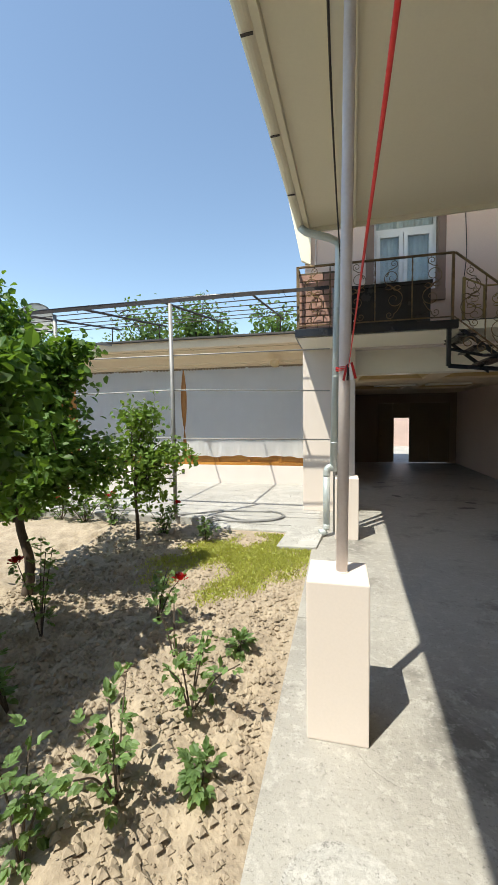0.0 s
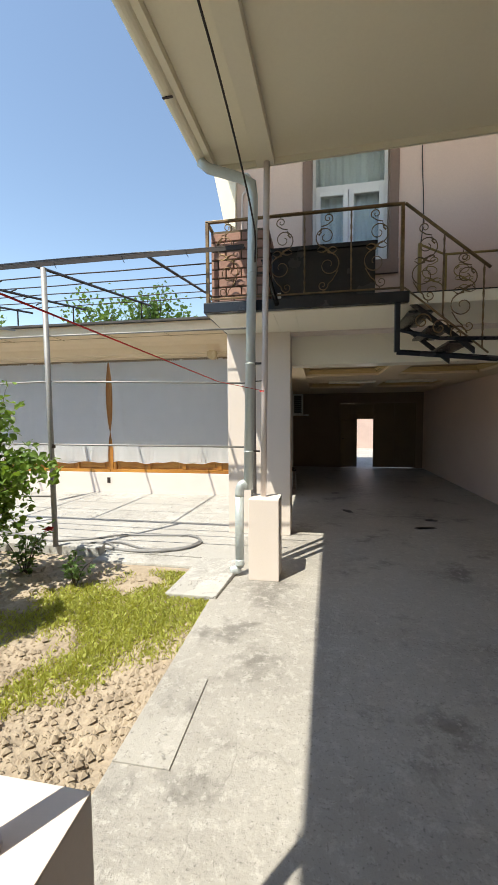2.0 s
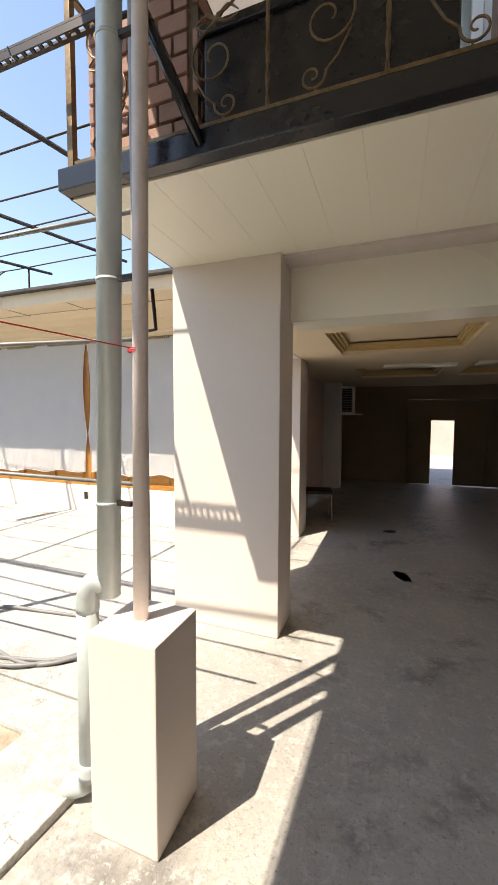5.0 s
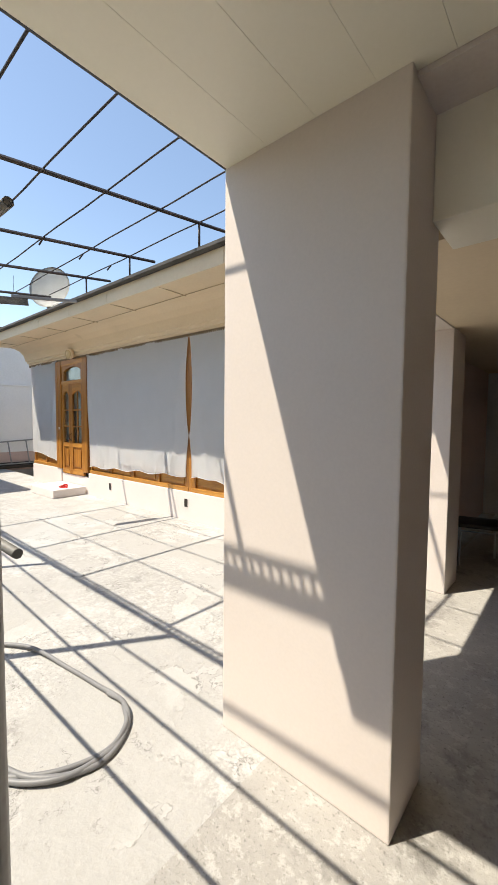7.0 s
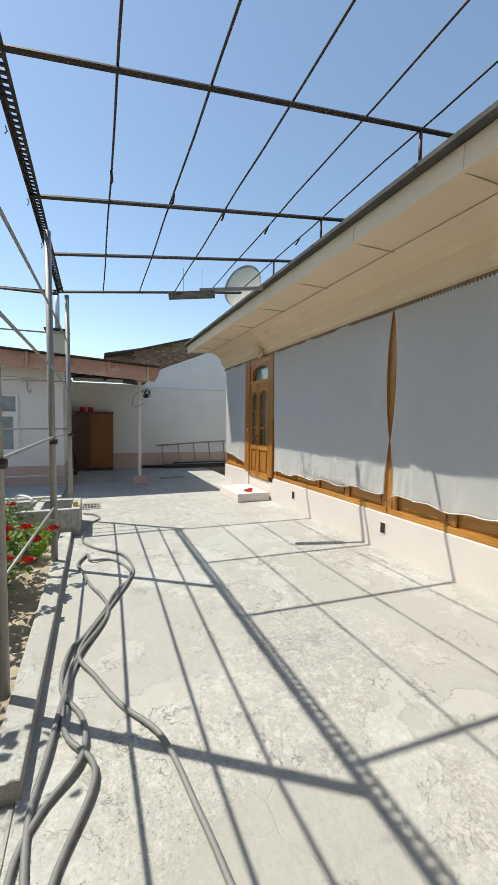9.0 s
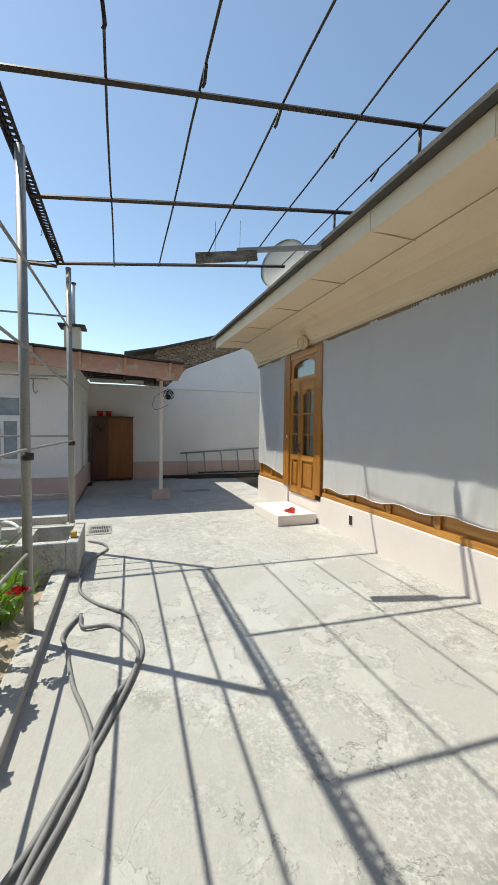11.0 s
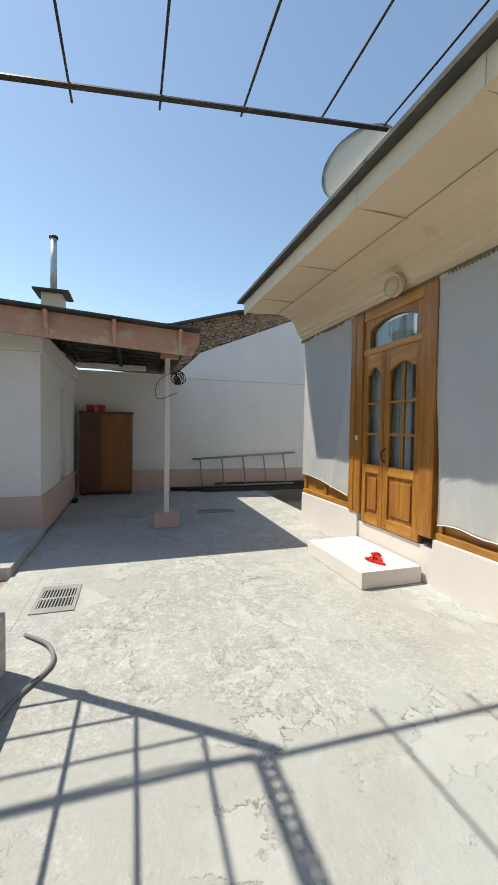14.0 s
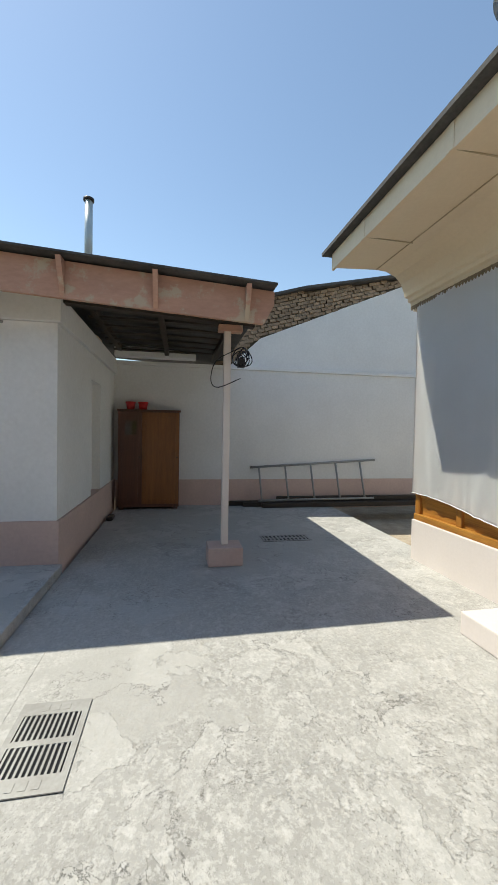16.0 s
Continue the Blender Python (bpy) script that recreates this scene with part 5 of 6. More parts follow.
for H in (H1, H2, H3):
    pts = [(x, y, R + 0.012 * (k % 3 == 1)) for k, (x, y) in enumerate(H)]
    part("coil", tubed(smooth(pts, 7), R, 10), HOSE, hose)


# ---- shed and back corner ----
sw = thing("window_shed", "white framed shed window with two lower casements", "window", "", (-8.90, 4.88, 0))
tagged(sw, kind="structure")


def side_ring(y0, y1, z0, z1, w, x0, x1):
    bm = bmesh.new()
    box(bm, x0, x1, y0, y0 + w, z0, z1), box(bm, x0, x1, y1 - w, y1, z0, z1)
    box(bm, x0, x1, y0 + w, y1 - w, z0, z0 + w), box(bm, x0, x1, y0 + w, y1 - w, z1 - w, z1)
    return bm


part("frame", side_ring(-0.38, 0.38, 0.80, 2.10, 0.05, 0.002, 0.05), PVC, sw)
part("transom", boxed(0.002, 0.048, -0.33, 0.33, 1.66, 1.72), PVC, sw)
for a, b in ((-0.33, -0.004), (0.004, 0.33)):
    s = part("sash", side_ring(a, b, 0.85, 1.66, 0.05, 0.003, 0.042), PVC, sw)
    part("pane", boxed(0.010, 0.016, a + 0.05, b - 0.05, 0.90, 1.61), DARKPANE, s, "glazed pane with a pale curtain")
part("pane", boxed(0.010, 0.016, -0.33, 0.33, 1.72, 2.05), DARKPANE, sw)
hook = thing("wall_bracket", "small grey pipe bracket on the shed wall", "bracket", "", (-8.89, 5.45, 2.42))
part("arm", tubed([(0.0, -0.1, 0), (0.10, -0.1, 0.0), (0.12, 0.25, 0.0)], 0.012, 8), GREYPIPE, hook)
part("drop", tubed(smooth([(0.10, 0.0, 0.0), (0.10, 0.0, -0.2), (0.10, 0.04, -0.28), (0.10, 0.07, -0.22)], 3), 0.012, 8), GREYPIPE, hook)

SLOPE = -0.06   # the shed roof falls towards the gable


def fz(y, z):
    return z + (y - 6.0) * SLOPE


sr = thing("shed_roof", "low shed roof with peeling pink fascia and open rafters", "roof", "", (0, 0, 0))
YE = 8.12
bm = prism(bmesh.new(), [(-1.0, fz(-1, 2.605)), (YE, fz(YE, 2.605)), (YE + 0.10, fz(YE + 0.10, 2.80)), (YE + 0.10, fz(YE + 0.10, 2.93)), (-1.0, fz(-1, 2.93))], "x", -8.52, -8.47)
part("fascia", bm, PINKWOOD, sr, "peeling pink fascia board")
bm = prism(bmesh.new(), [(-1.0, fz(-1, 2.95)), (YE + 0.10, fz(YE + 0.1, 2.95)), (YE + 0.10, fz(YE + 0.1, 2.968)), (-1.0, fz(-1, 2.968))], "x", -13.4, -8.34)
part("sheet", bm, ROOFEDGE, sr, "dark roofing sheet")
# plate, rafters and laths: the shade below the sheet is in their dark colour
bm = prism(bmesh.new(), [(-1.0, fz(-1, 2.70)), (YE, fz(YE, 2.70)), (YE, fz(YE, 2.80)), (-1.0, fz(-1, 2.80))], "x", -9.05, -8.93)
part("wall_plate", bm, OLD_SHADED_TIMBER, sr)
for y in (0.2, 1.1, 2.0, 2.9, 3.8, 4.7, 5.5, 6.3, 7.1, 7.95):
    z = fz(y, 2.84)
    part("rafter", boxed(-12.1, -8.525, y - 0.035, y + 0.035, z, z + 0.105), OLD_SHADED_TIMBER, sr, "rafter coloured dark for the shade under the roof")
    part("bracket", prism(bmesh.new(), [(-8.468, z - 0.22), (-8.468, z + 0.08), (-8.33, z + 0.08)], "y", y - 0.022, y + 0.022), PINKWOOD, sr, "pink eave bracket")
for k in range(9):
    x = -11.9 + 0.38 * k
    part("lath", boxed(x, x + 0.10, 6.2, YE + 0.05, fz(7.2, 2.93) - 0.03, fz(7.2, 2.93) - 0.008), OLD_SHADED_TIMBER, sr)
solid("shed_parapet", boxed(-12.1, -11.9, 6.2, 7.62, 2.735, 3.02, bevel=0.015), WHITEWASH, "plastered block on top of the back wall", "block")
post = thing("shed_post", "slim pale post on a pink base block carrying the shed roof", "post", "", (-8.985, 7.83, 0))
part("base_block", boxed(-0.155, 0.155, -0.185, 0.185, 0, 0.20, bevel=0.01), PINKBAND, post, "pink base block")
part("shaft", boxed(-0.038, 0.038, -0.038, 0.038, 0.201, fz(7.83, 2.69), bevel=0.012), PIER, post)
part("head_block", boxed(-0.06, 0.06, -0.10, 0.16, fz(7.83, 2.62), fz(7.9, 2.695), bevel=0.006), PINKWOOD, post)
coil = thing("cable_coil", "tangled black cable hung on the shed post", "cable", "", (-8.90, 7.98, 2.22))
rnd = random.Random(5)
for k in range(7):
    a0, r, t1, t2 = rnd.uniform(0, 6), rnd.uniform(0.035, 0.10), rnd.uniform(-0.5, 0.5), rnd.uniform(-0.4, 0.4)
    part("loop", tubed([(0.05 * math.sin(a * 2 + a0) + t1 * 0.05, r * math.cos(a) + t2 * 0.08, r * 1.1 * math.sin(a) - 0.02 * k * t1) for a in np.linspace(0, 6.2, 22)], 0.006, 5), BLACKPAINT, coil)
part("plug", boxed(-0.03, 0.03, -0.05, 0.03, -0.10, 0.0, bevel=0.01), BLACKPAINT, coil)
part("tail", tubed(smooth([(0.0, -0.05, 0.1), (0.03, -0.28, -0.05), (0.02, -0.33, -0.25), (0.03, -0.25, -0.32), (0.05, -0.02, -0.22)], 4), 0.005, 5), BLACKPAINT, coil)

CHESTNUT = wood("orange_brown_veneer", (0.27, 0.105, 0.026), (0.15, 0.055, 0.015), rough=0.4)
wd = thing("wardrobe", "old brown wooden wardrobe standing against the back wall", "wardrobe", "", (-12.0, 6.80, 0))
part("body", boxed(-0.30, 0.0, -0.54, 0.54, 0.04, 1.78, bevel=0.008), DARKWOOD, wd)
part("top_board", boxed(-0.32, 0.03, -0.56, 0.56, 1.781, 1.81, bevel=0.006), DARKWOOD, wd)
for a, b, m_ in ((-0.53, -0.13, DARKWOOD), (-0.12, 0.53, CHESTNUT)):
    d = part("door", boxed(0.001, 0.022, a, b, 0.10, 1.76, bevel=0.005), m_, wd, "wooden wardrobe door")
    part("panel", boxed(0.0225, 0.030, a + 0.06, b - 0.06, 0.18, 1.68, bevel=0.004), m_, d)
    part("knob", tubed([(0.022, b - 0.03, 0.95), (0.05, b - 0.03, 0.95)], 0.012, 8), STEEL, d)
part("mirror", boxed(0.031, 0.034, -0.42, -0.22, 1.35, 1.60), GLASS, wd, "small dull mirror")
for s in (-0.48, 0.48):
    part("foot", boxed(-0.28, -0.02, s - 0.04, s + 0.04, 0, 0.039), DARKWOOD, wd)


def flower_pot(y):
    p_ = thing("flower_pot", "red plastic pot standing on the wardrobe", "pot", "red pots", (-12.12, y, 1.811))
    part("bowl", tubed([(0, 0, 0), (0, 0, 0.12)], 0.065, 18, 0.085), RED, p_)
    part("rim", tubed([(0, 0, 0.115), (0, 0, 0.14)], 0.092, 18), RED, p_)


flower_pot(6.46), flower_pot(6.68)
lad = thing("ladder", "grey metal ladder leaning on its side along the wall", "ladder", "", (0, 0, 0))
part("rail", tubed([(BACK_X + 0.30, 8.85, 0.12), (BACK_X + 0.30, 11.25, 0.14)], 0.023, 6), GREYPIPE, lad)
part("rail", tubed([(BACK_X + 0.06, 8.72, 0.74), (BACK_X + 0.06, 11.38, 0.90)], 0.023, 6), GREYPIPE, lad)
for k in range(5):
    y = 8.92 + 0.535 * k
    part("rung", tubed([(BACK_X + 0.30, y, 0.125), (BACK_X + 0.06, y - 0.02, 0.745 + 0.031 * k)], 0.019, 6), GREYPIPE, lad)
for k, (z, x) in enumerate(((0.0, 0.05), (0.0, 0.19), (0.0, 0.33), (0.09, 0.12))):
    ob = solid("timber_beam", boxed(BACK_X + x, BACK_X + x + 0.11, 8.2 + 0.35 * k, 12.6 + 0.2 * k, z + 0.001, z + 0.085, bevel=0.012), OLD_SHADED_TIMBER, "dark old timber lying along the back wall", "timber", "stacked timbers")
bag = solid("shoe", boxed(-11.35, -11.1, 6.22, 6.32, 0.0, 0.07, bevel=0.03), STEEL, "old dark shoe lying by the shed wall", "shoe")
ch = thing("chimney", "plastered chimney block with a tall thin metal flue", "chimney", "", (-11.6, 5.83, 2.74))
part("block", boxed(-0.20, 0.20, -0.19, 0.19, 0, 1.32, bevel=0.015), SOFFIT, ch)
part("cap", boxed(-0.32, 0.32, -0.32, 0.32, 1.321, 1.36, bevel=0.006), ROOFEDGE, ch)
part("flue", tubed([(0, 0, 1.36), (0, 0.0, 2.45)], 0.062, 16), GALV, ch)
part("hood", tubed([(0, 0, 2.43), (0.0, 0.0, 2.47)], 0.085, 16), STEEL, ch)


# ---- plants ----
rng = random.Random(11)


def leaf_into(verts, faces, p, d, n, size, wide=0.62):
    """A small pointed leaf folded along its rib."""
    d = d.normalized()
    s = d.cross(n)
    if s.length < 1e-3:
        s = d.orthogonal()
    s.normalize()
    up = s.cross(d)
    i = len(verts)
    w = size * wide / 2
    verts += [p, p + d * size * 0.35 + s * w + up * w * 0.3, p + d * size * 0.75 + s * w * 0.7 + up * w * 0.2, p + d * size - up * w * 0.2,
              p + d * size * 0.75 - s * w * 0.7 + up * w * 0.2, p + d * size * 0.35 - s * w + up * w * 0.3, p + d * size * 0.5]
    faces += [(i, i + 1, i + 6), (i + 1, i + 2, i + 6), (i + 2, i + 3, i + 6), (i + 3, i + 4, i + 6), (i + 4, i + 5, i + 6), (i + 5, i, i + 6)]


def leaves_part(name, verts, faces, material, parent, label=""):
    me = bpy.data.meshes.new(name)
    me.from_pydata([tuple(v) for v in verts], [], faces)
    me.materials.append(material)
    ob = new(name, me)
    ob.parent = parent
    return tagged(ob, label=label)


def any_dir(up=0.2):
    v = Vector((rng.gauss(0, 1), rng.gauss(0, 1), rng.gauss(0, 1) * 0.7 + up))
    return v.normalized()


def tree(name, label, x, y, z, trunk, limbs, crown, leaf_size, count, material, r0, far=False):
    """A bent trunk, tapering limbs, twigs with leaves. crown: list of (centre, radii) blobs relative to the base."""
    t = thing(name, label, "tree", "", (x, y, z))
    bm = bmesh.new()
    tp = smooth(trunk, 5)
    tube(bm, tp, r0, 9, r0 * 0.55)
    top = tp[-1]
    part("trunk", bm, BARK, t, "rough grey brown bark")
    ends = []
    for k in range(limbs):
        bm = bmesh.new()
        c, rad = crown[k % len(crown)]
        g = Vector(c) + Vector((rng.uniform(-0.7, 0.7) * rad[0], rng.uniform(-0.7, 0.7) * rad[1], rng.uniform(-0.6, 0.6) * rad[2]))
        s = tp[rng.randrange(len(tp) * 2 // 3, len(tp))]
        mid = (s + g) / 2 + Vector((rng.uniform(-0.1, 0.1), rng.uniform(-0.1, 0.1), rng.uniform(0, 0.15)))
        pts = smooth([s, mid, g], 4)
        tube(bm, pts, r0 * 0.38, 6, r0 * 0.08, closed_ends=False)
        ends += pts[3:]
        for q in range(3):
            b0 = pts[rng.randrange(3, len(pts))]
            e = b0 + any_dir(0.5) * rng.uniform(0.15, 0.35) * (3 if far else 1)
            tube(bm, [b0, (b0 + e) / 2 + Vector((0, 0, 0.03)), e], r0 * 0.12, 5, r0 * 0.04, closed_ends=False)
            ends += [(b0 + e) / 2, e]
        part("limb", bm, BARK, t)
    vs, fs = [], []
    for k in range(count):
        if rng.random() < 0.6:
            p = ends[rng.randrange(len(ends))] + Vector((rng.gauss(0, 0.07), rng.gauss(0, 0.07), rng.gauss(0, 0.07))) * (3.5 if far else 1)
        else:
            c, rad = crown[rng.randrange(len(crown))]
            v = any_dir(0.1) * (rng.random() ** 0.4)
            p = Vector(c) + Vector((v.x * rad[0], v.y * rad[1], v.z * rad[2]))
            if noise.noise(p * (1.2 if far else 4.0)) < -0.12:
                continue
        d = any_dir(-0.35)
        leaf_into(vs, fs, p, d, any_dir(1.2), leaf_size * rng.uniform(0.6, 1.25), 0.75)
    leaves_part("crown", vs, fs, material, t, "green leaves with gaps between")
    return t


tree("fruit_tree", "leafy young fruit tree with a dark forked trunk", -1.90, 3.75, -0.08,
     [(0, 0, 0), (0.04, 0.02, 0.35), (-0.04, 0.0, 0.75), (-0.02, 0.05, 1.15)], 34,
     [((-0.30, 0.1, 1.95), (0.80, 0.80, 0.70)), ((0.30, 0.15, 1.45), (0.60, 0.6, 0.45)), ((-0.50, 0, 2.70), (0.55, 0.6, 0.55)), ((0.05, 0.1, 1.1), (0.70, 0.6, 0.3)), ((0.25, 0.1, 2.3), (0.4, 0.4, 0.35))],
     0.078, 15000, LEAF, 0.055)
tree("fruit_tree", "leafy fruit tree shading the near garden beds", -1.50, 1.80, -0.08,
     [(0, 0, 0), (-0.04, 0.02, 0.35), (0.04, 0.0, 0.75), (-0.02, 0.05, 1.15)], 30,
     [((-0.1, 0.1, 1.9), (0.85, 0.8, 0.65)), ((0.30, 0.35, 1.45), (0.6, 0.6, 0.42)), ((-0.2, 0, 2.5), (0.6, 0.6, 0.5)), ((-0.5, 0.5, 1.6), (0.7, 0.7, 0.4)), ((0.2, 0.6, 1.9), (0.7, 0.6, 0.5))], 0.10, 15000, LEAF, 0.055)
tree("fruit_tree", "leafy fruit tree shading the edge of the beds", -1.45, 1.0, -0.08,
     [(0, 0, 0), (0.04, 0.02, 0.35), (-0.04, 0.0, 0.75), (0.02, 0.05, 1.15)], 20,
     [((0.25, 0.2, 1.8), (0.7, 0.6, 0.45)), ((0.4, 0.1, 1.4), (0.45, 0.5, 0.3)), ((-0.2, 0, 2.2), (0.5, 0.5, 0.4))], 0.085, 5200, LEAF, 0.05)
tree("sapling", "small airy fruit sapling in the dry soil", -1.62, 5.40, -0.08,
     [(0, 0, 0), (0.01, 0.0, 0.3), (-0.02, 0.02, 0.7), (0.02, 0.0, 1.3)], 30,
     [((0.0, 0, 1.3), (0.72, 0.6, 0.42)), ((0.50, 0, 1.25), (0.45, 0.35, 0.24)), ((-0.20, 0, 0.78), (0.80, 0.6, 0.34)), ((0.1, 0, 1.75), (0.28, 0.25, 0.22))],
     0.078, 2600, LEAF_LIGHT, 0.028)
for x, y, h, w in ((-9.9, 22.5, 9.6, 2.5), (-7.0, 23.0, 9.6, 1.8), (-2.6, 22.0, 8.6, 1.5), (-18.5, 21, 9.5, 2.6), (-16.8, -2.4, 6.2, 1.8)):
    tree("garden_tree", "leafy tree in a garden behind the roofs", x, y, -0.3,
         [(0, 0, 0), (0.1, 0, 2.0), (0, 0.1, h * 0.6)], 22,
         [((0, 0, h * 0.82), (w, w, h * 0.16)), ((w * 0.6, 0, h * 0.70), (w * 0.7, w * 0.7, h * 0.13)), ((-w * 0.7, 0.2, h * 0.68), (w * 0.7, w * 0.7, h * 0.14))],
         0.24, 2600, LEAF_FAR, 0.16, far=True)


def rose(name, x, y, h, stems, blooms, label):
    t = thing(name, label, "plant", "rose bushes", (x, y, soil_height(x, y) - 0.02))
    vs, fs, heads = [], [], []
    for k in range(stems):
        a, lean = rng.uniform(0, 6.28), rng.uniform(0.1, 0.75)
        e = Vector((math.cos(a) * lean * h, math.sin(a) * lean * h, h * rng.uniform(0.7, 1.0)))
        pts = smooth([(0, 0, 0), e * 0.5 + Vector((0, 0, 0.06)), e], 5)
        part("stem", tubed(pts, 0.006, 5, 0.003), BARK, t)
        heads.append(e)
        for p in pts[2:]:
            for q in range(1 if h < 0.5 else 2):
                d = any_dir(0.2)
                tip = p + d * 0.07
                for s in (-1.3, -0.6, 0, 0.6, 1.3):
                    dd = (d + d.cross(Vector((0, 0, 1))) * 0.9 * s).normalized()
                    leaf_into(vs, fs, p + d * (0.07 - 0.025 * abs(s)), dd, Vector((0, 0, 1)) + any_dir(0) * 0.4, rng.uniform(0.028, 0.050), 0.66)
    leaves_part("foliage", vs, fs, LEAF_ROSE, t, "small toothed green leaves")
    for k in range(blooms):
        c = heads[k % len(heads)]
        pv, pf = [], []
        for j in range(16):
            a, r = j * 2.4, 0.006 + 0.0022 * j
            p = c + Vector((math.cos(a) * r, math.sin(a) * r, 0.004 - 0.0008 * j))
            leaf_into(pv, pf, p, Vector((math.cos(a) * 0.5, math.sin(a) * 0.5, 1.0 - j * 0.05)), Vector((-math.cos(a), -math.sin(a), 0.4)), 0.045, 1.1)
        leaves_part("bloom", pv, pf, PETAL, t, "dark red rose bloom")


for x, y, h, st, bl in ((-1.20, 3.15, 0.85, 4, 1), (0.30, 2.55, 0.42, 5, 0), (0.18, 2.02, 0.45, 5, 0), (-0.35, 3.45, 0.48, 4, 1), (-0.05, 1.75, 0.4, 4, 0),
                        (0.40, 3.2, 0.12, 4, 0), (0.05, 2.9, 0.45, 2, 0), (-0.75, 2.4, 0.55, 4, 0), (0.5, 2.15, 0.12, 3, 0), (-1.4, 5.75, 0.5, 8, 1), (-2.4, 6.02, 0.55, 8, 3),
                        (-2.9, 6.02, 0.62, 10, 5), (-3.3, 5.98, 0.66, 9, 5), (-3.75, 5.9, 0.6, 7, 3), (-4.5, 5.72, 0.6, 8, 3), (-0.7, 5.6, 0.35, 6, 0)):
    rose("rose_bush", x, y, h, st, bl, "rose bush with red blooms in dry soil" if bl else "low green rose bush in dry soil")

fn = thing("feathery_herb", "bright green feathery herb clump beside the kerb", "plant", "", (-4.10, 5.98, -0.05))
vs, fs = [], []
for k in range(420):
    a, r = rng.uniform(0, 6.28), rng.random() ** 0.6 * 0.24
    p = Vector((math.cos(a) * r, math.sin(a) * r, 0))
    d = Vector((math.cos(a) * r * 1.2 + rng.gauss(0, 0.1), math.sin(a) * r * 1.2 + rng.gauss(0, 0.1), 0.75))
    L = rng.uniform(0.22, 0.48)
    for q in range(3):
        leaf_into(vs, fs, p + d * L * (0.3 + 0.25 * q), d + any_dir(0.3) * 0.5, any_dir(0), 0.12, 0.08)
    leaf_into(vs, fs, p, d, any_dir(0), L, 0.03)
leaves_part("foliage", vs, fs, FENNEL, fn)


def grassy(x, y):
    """How thick the grass grows at a place."""
    if not (-6.5 < x < 0.74 and 0.8 < y < 6.1):
        return 0
    e = 1.2 * noise.noise(Vector((x * 1.3, y * 1.3, 7))) + 0.6 * noise.noise(Vector((x * 4, y * 4, 2)))
    near = math.tanh((y - 3.75 - 0.35 * x) * 2.2)
    core = math.exp(-(((x - 0.1) / 1.15) ** 2 + ((y - 5.2) / 1.15) ** 2))
    far = math.exp(-(((x + 4.8) / 1.4) ** 2 + ((y - 4.6) / 0.9) ** 2))
    dry = math.exp(-(((x - 0.55) / 0.25) ** 2 + ((y - 4.2) / 0.5) ** 2))
    return max(0, 1.5 * core * (near > -0.2) + 0.8 * far + 1.5 * e * core - 0.36 - 0.9 * dry)


vs, fs = [], []
for k in range(125000):
    x, y = (rng.uniform(-1.6, 0.74), rng.uniform(3.2, 6.1)) if k < 100000 else (rng.uniform(-6.4, -1.6), rng.uniform(3.0, 6.0))
    if rng.random() > grassy(x, y):
        continue
    h = rng.uniform(0.02, 0.06)
    p = Vector((x, y, soil_height(x, y) - 0.004))
    d = Vector((rng.gauss(0, 0.6), rng.gauss(0, 0.6), 1))
    i = len(vs)
    s = Vector((rng.gauss(0, 1), rng.gauss(0, 1), 0)).normalized() * 0.0021
    vs += [p - s, p + s, p + d * h * 0.6 + s * 0.8, p + d.normalized() * h + Vector((rng.gauss(0, 0.01), rng.gauss(0, 0.01), 0))]
    fs += [(i, i + 1, i + 2), (i, i + 2, i + 3)]
me = bpy.data.meshes.new("grass")
me.from_pydata([tuple(v) for v in vs], [], fs)
me.materials.append(GRASS)
tagged(new("grass", me), "thin yellow green grass on clay soil", "grass", kind="stuff")
vs, fs = [], []   # clods and pebbles
for k in range(22000):
    x, y = rng.uniform(-2.2, 0.72), rng.uniform(1.0, 4.6) if k < 20000 else rng.uniform(4.6, 6.0)
    if grassy(x, y) > 0.4:
        continue
    r = 0.004 + 0.026 * rng.random() ** 3.5
    c = Vector((x, y, soil_height(x, y) + r * 0.3))
    i = len(vs)
    for q in ((1, 0, 0), (-1, 0, 0), (0, 1, 0), (0, -1, 0), (0, 0, 0.8), (0, 0, -0.8)):
        vs.append(c + Vector(q) * r * rng.uniform(0.7, 1.3))
    for a, b, d in ((0, 2, 4), (2, 1, 4), (1, 3, 4), (3, 0, 4), (2, 0, 5), (1, 2, 5), (3, 1, 5), (0, 3, 5)):
        fs.append((i + a, i + b, i + d))
me = bpy.data.meshes.new("clods")
me.from_pydata([tuple(v) for v in vs], [], fs)
me.materials.append(SOIL)
tagged(new("clods", me), "dry clay clods and pebbles on the soil", "stones", kind="stuff")


# ---- bricks last ----
def brick_mesh(name, lx, ly, lz, material):
    return mesh_of(name, boxed(-lx / 2, lx / 2, -ly / 2, ly / 2, -lz / 2, lz / 2, bevel=0.006), material)


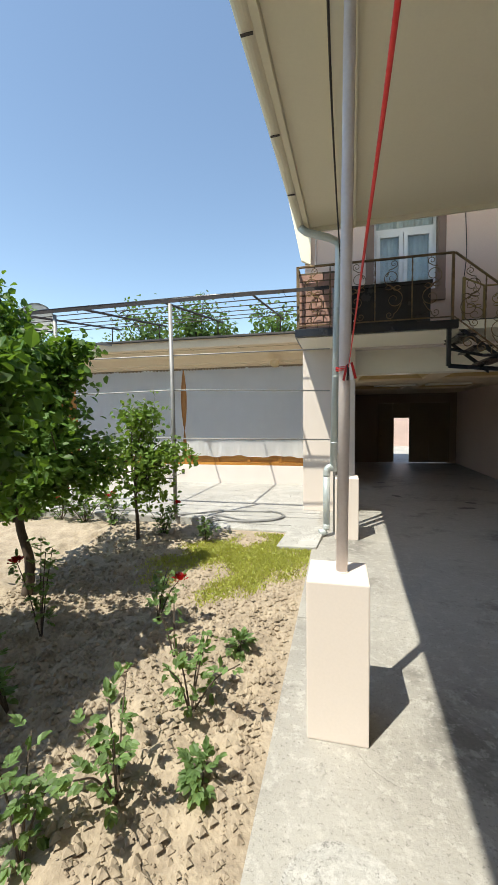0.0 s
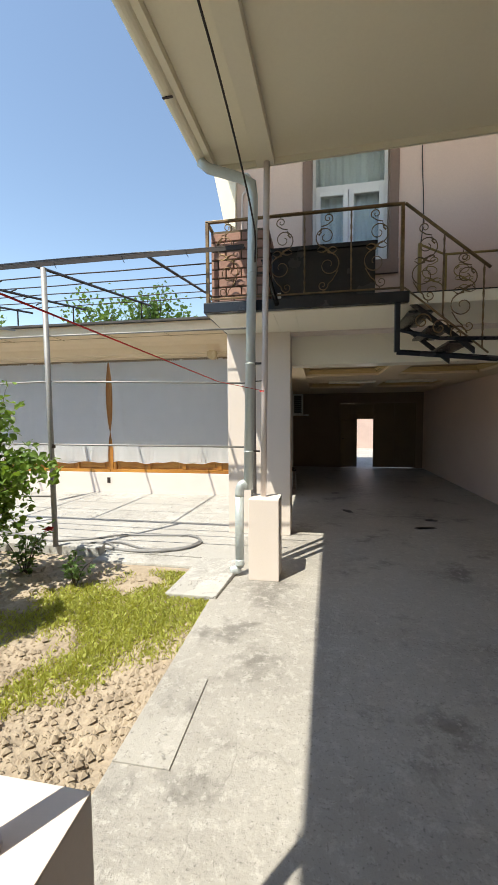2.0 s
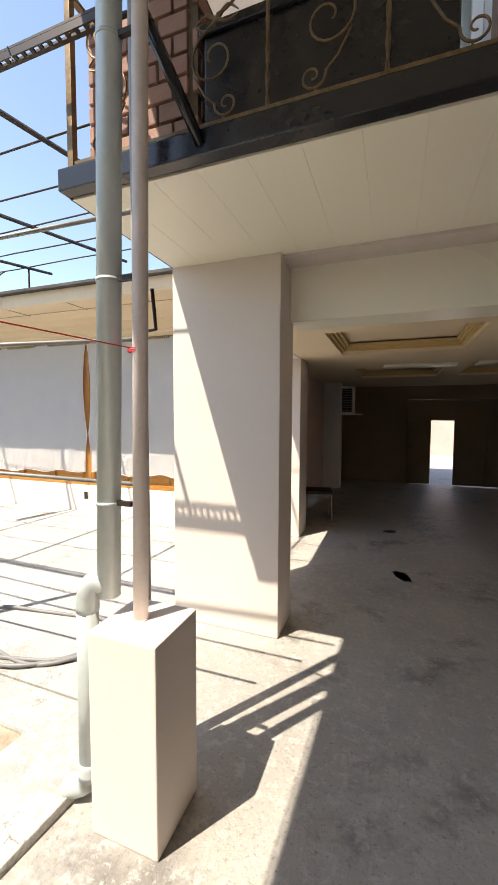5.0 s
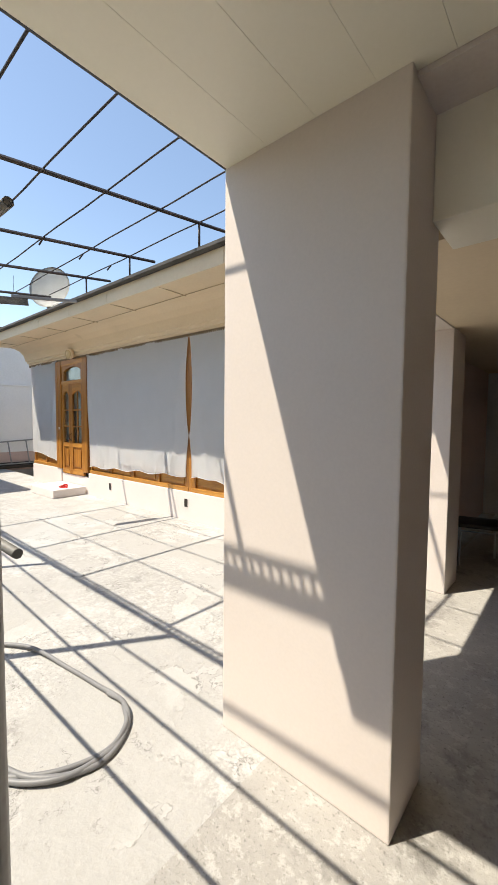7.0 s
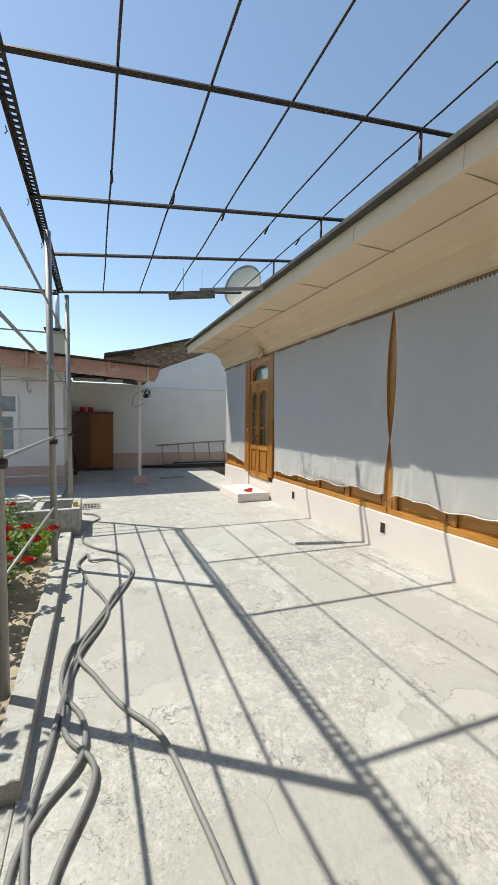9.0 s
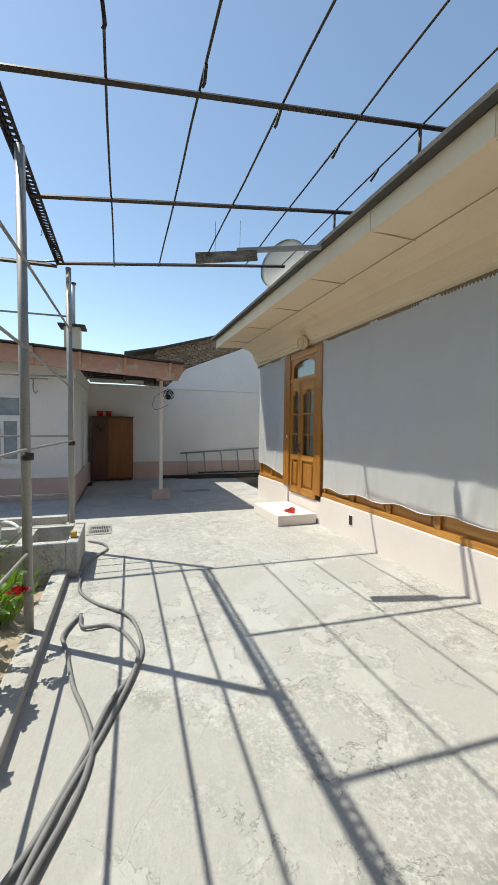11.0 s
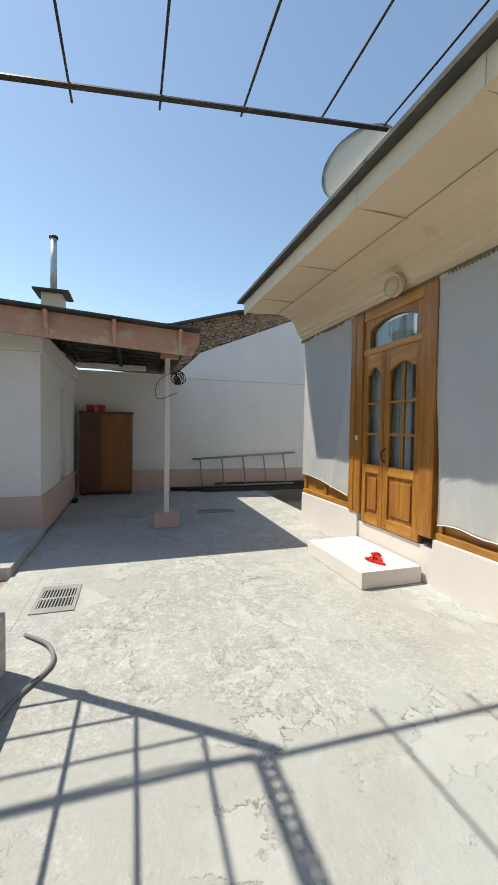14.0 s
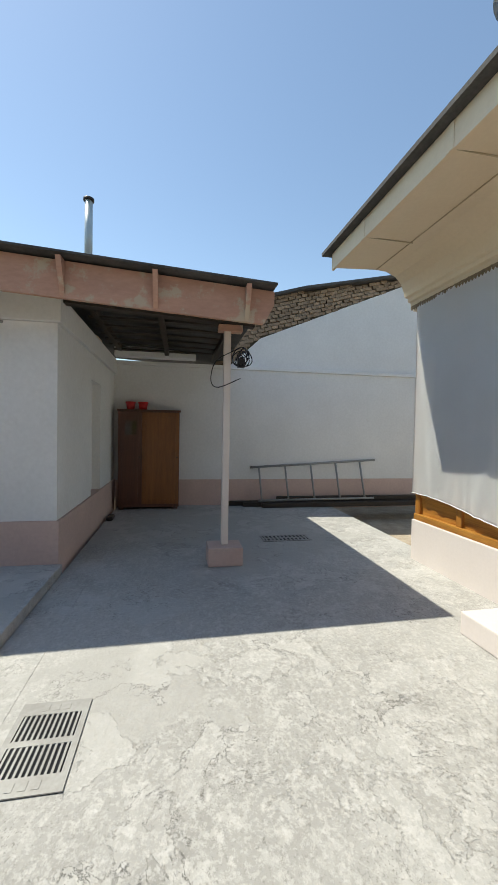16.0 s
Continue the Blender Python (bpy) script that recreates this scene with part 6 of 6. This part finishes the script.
par = thing("brick_parapet", "low pink brick parapet at the balcony end", "parapet", "", (0, 0, 0))
part("core", boxed(0.495, 1.165, 6.62, 7.50, DECK_Z + 0.013, 3.80), MORTAR, par, "dark recessed joints")
fb, hb, sb = brick_mesh("brick", 0.165, 0.03, 0.085, REDBRICK), brick_mesh("half_brick", 0.075, 0.03, 0.085, REDBRICK), brick_mesh("side_brick", 0.03, 0.20, 0.085, REDBRICK)
for r in range(8):
    z = DECK_Z + 0.07 + 0.102 * r
    if r % 2:
        spots = [(fb, 0.583), (fb, 0.763), (fb, 0.943), (hb, 1.078)]
    else:
        spots = [(hb, 0.538), (fb, 0.673), (fb, 0.853), (fb, 1.033)]
    for me, x in spots:
        b = new("brick", me)
        b.parent, b.location = par, (x, 6.615, z)
    for q in range(4):
        b = new("brick", sb)
        b.parent, b.location = par, (1.16, 6.75 + 0.215 * q - (0.05 if r % 2 else 0), z)

gab = bpy.data.objects["wall_gable_core"]
gm = [brick_mesh("brick", 0.10, w, h, BRICK) for w, h in ((0.13, 0.06), (0.115, 0.055), (0.137, 0.063))]


def line_z(y, pts):
    for (a, za), (b, zb) in zip(pts, pts[1:]):
        if a <= y <= b:
            return za + (zb - za) * (y - a) / (b - a)
    return -1


LOW = [(8.0, 2.74), (8.35, 2.80), (8.9, 3.30), (12.3, 4.72), (16, 4.92)]
TOP = [(8.0, 3.80), (9.8, 4.31), (12.3, 4.82), (16, 5.3)]
rb = random.Random(3)
TILT = radians(16)   # courses follow the roof
for r in range(-12, 16):
    for q in range(38):
        u, v = 0.142 * q + (0.07 if r % 2 else 0) + rb.uniform(-0.012, 0.012), 0.07 * r + rb.uniform(-0.007, 0.007)
        y, z = 8.0 + u * math.cos(TILT) - v * math.sin(TILT), 3.05 + u * math.sin(TILT) + v * math.cos(TILT)
        if y < 12.6 and line_z(y, LOW) + 0.02 < z < line_z(y, TOP) - 0.01:
            b = new("brick", gm[rb.randrange(3)])
            b.parent = gab
            b.matrix_basis = pose(BACK_X - 0.075 + rb.uniform(-0.014, 0.014), y, z, 16 + rb.uniform(-7, 7), 0, rb.uniform(-4, 4))
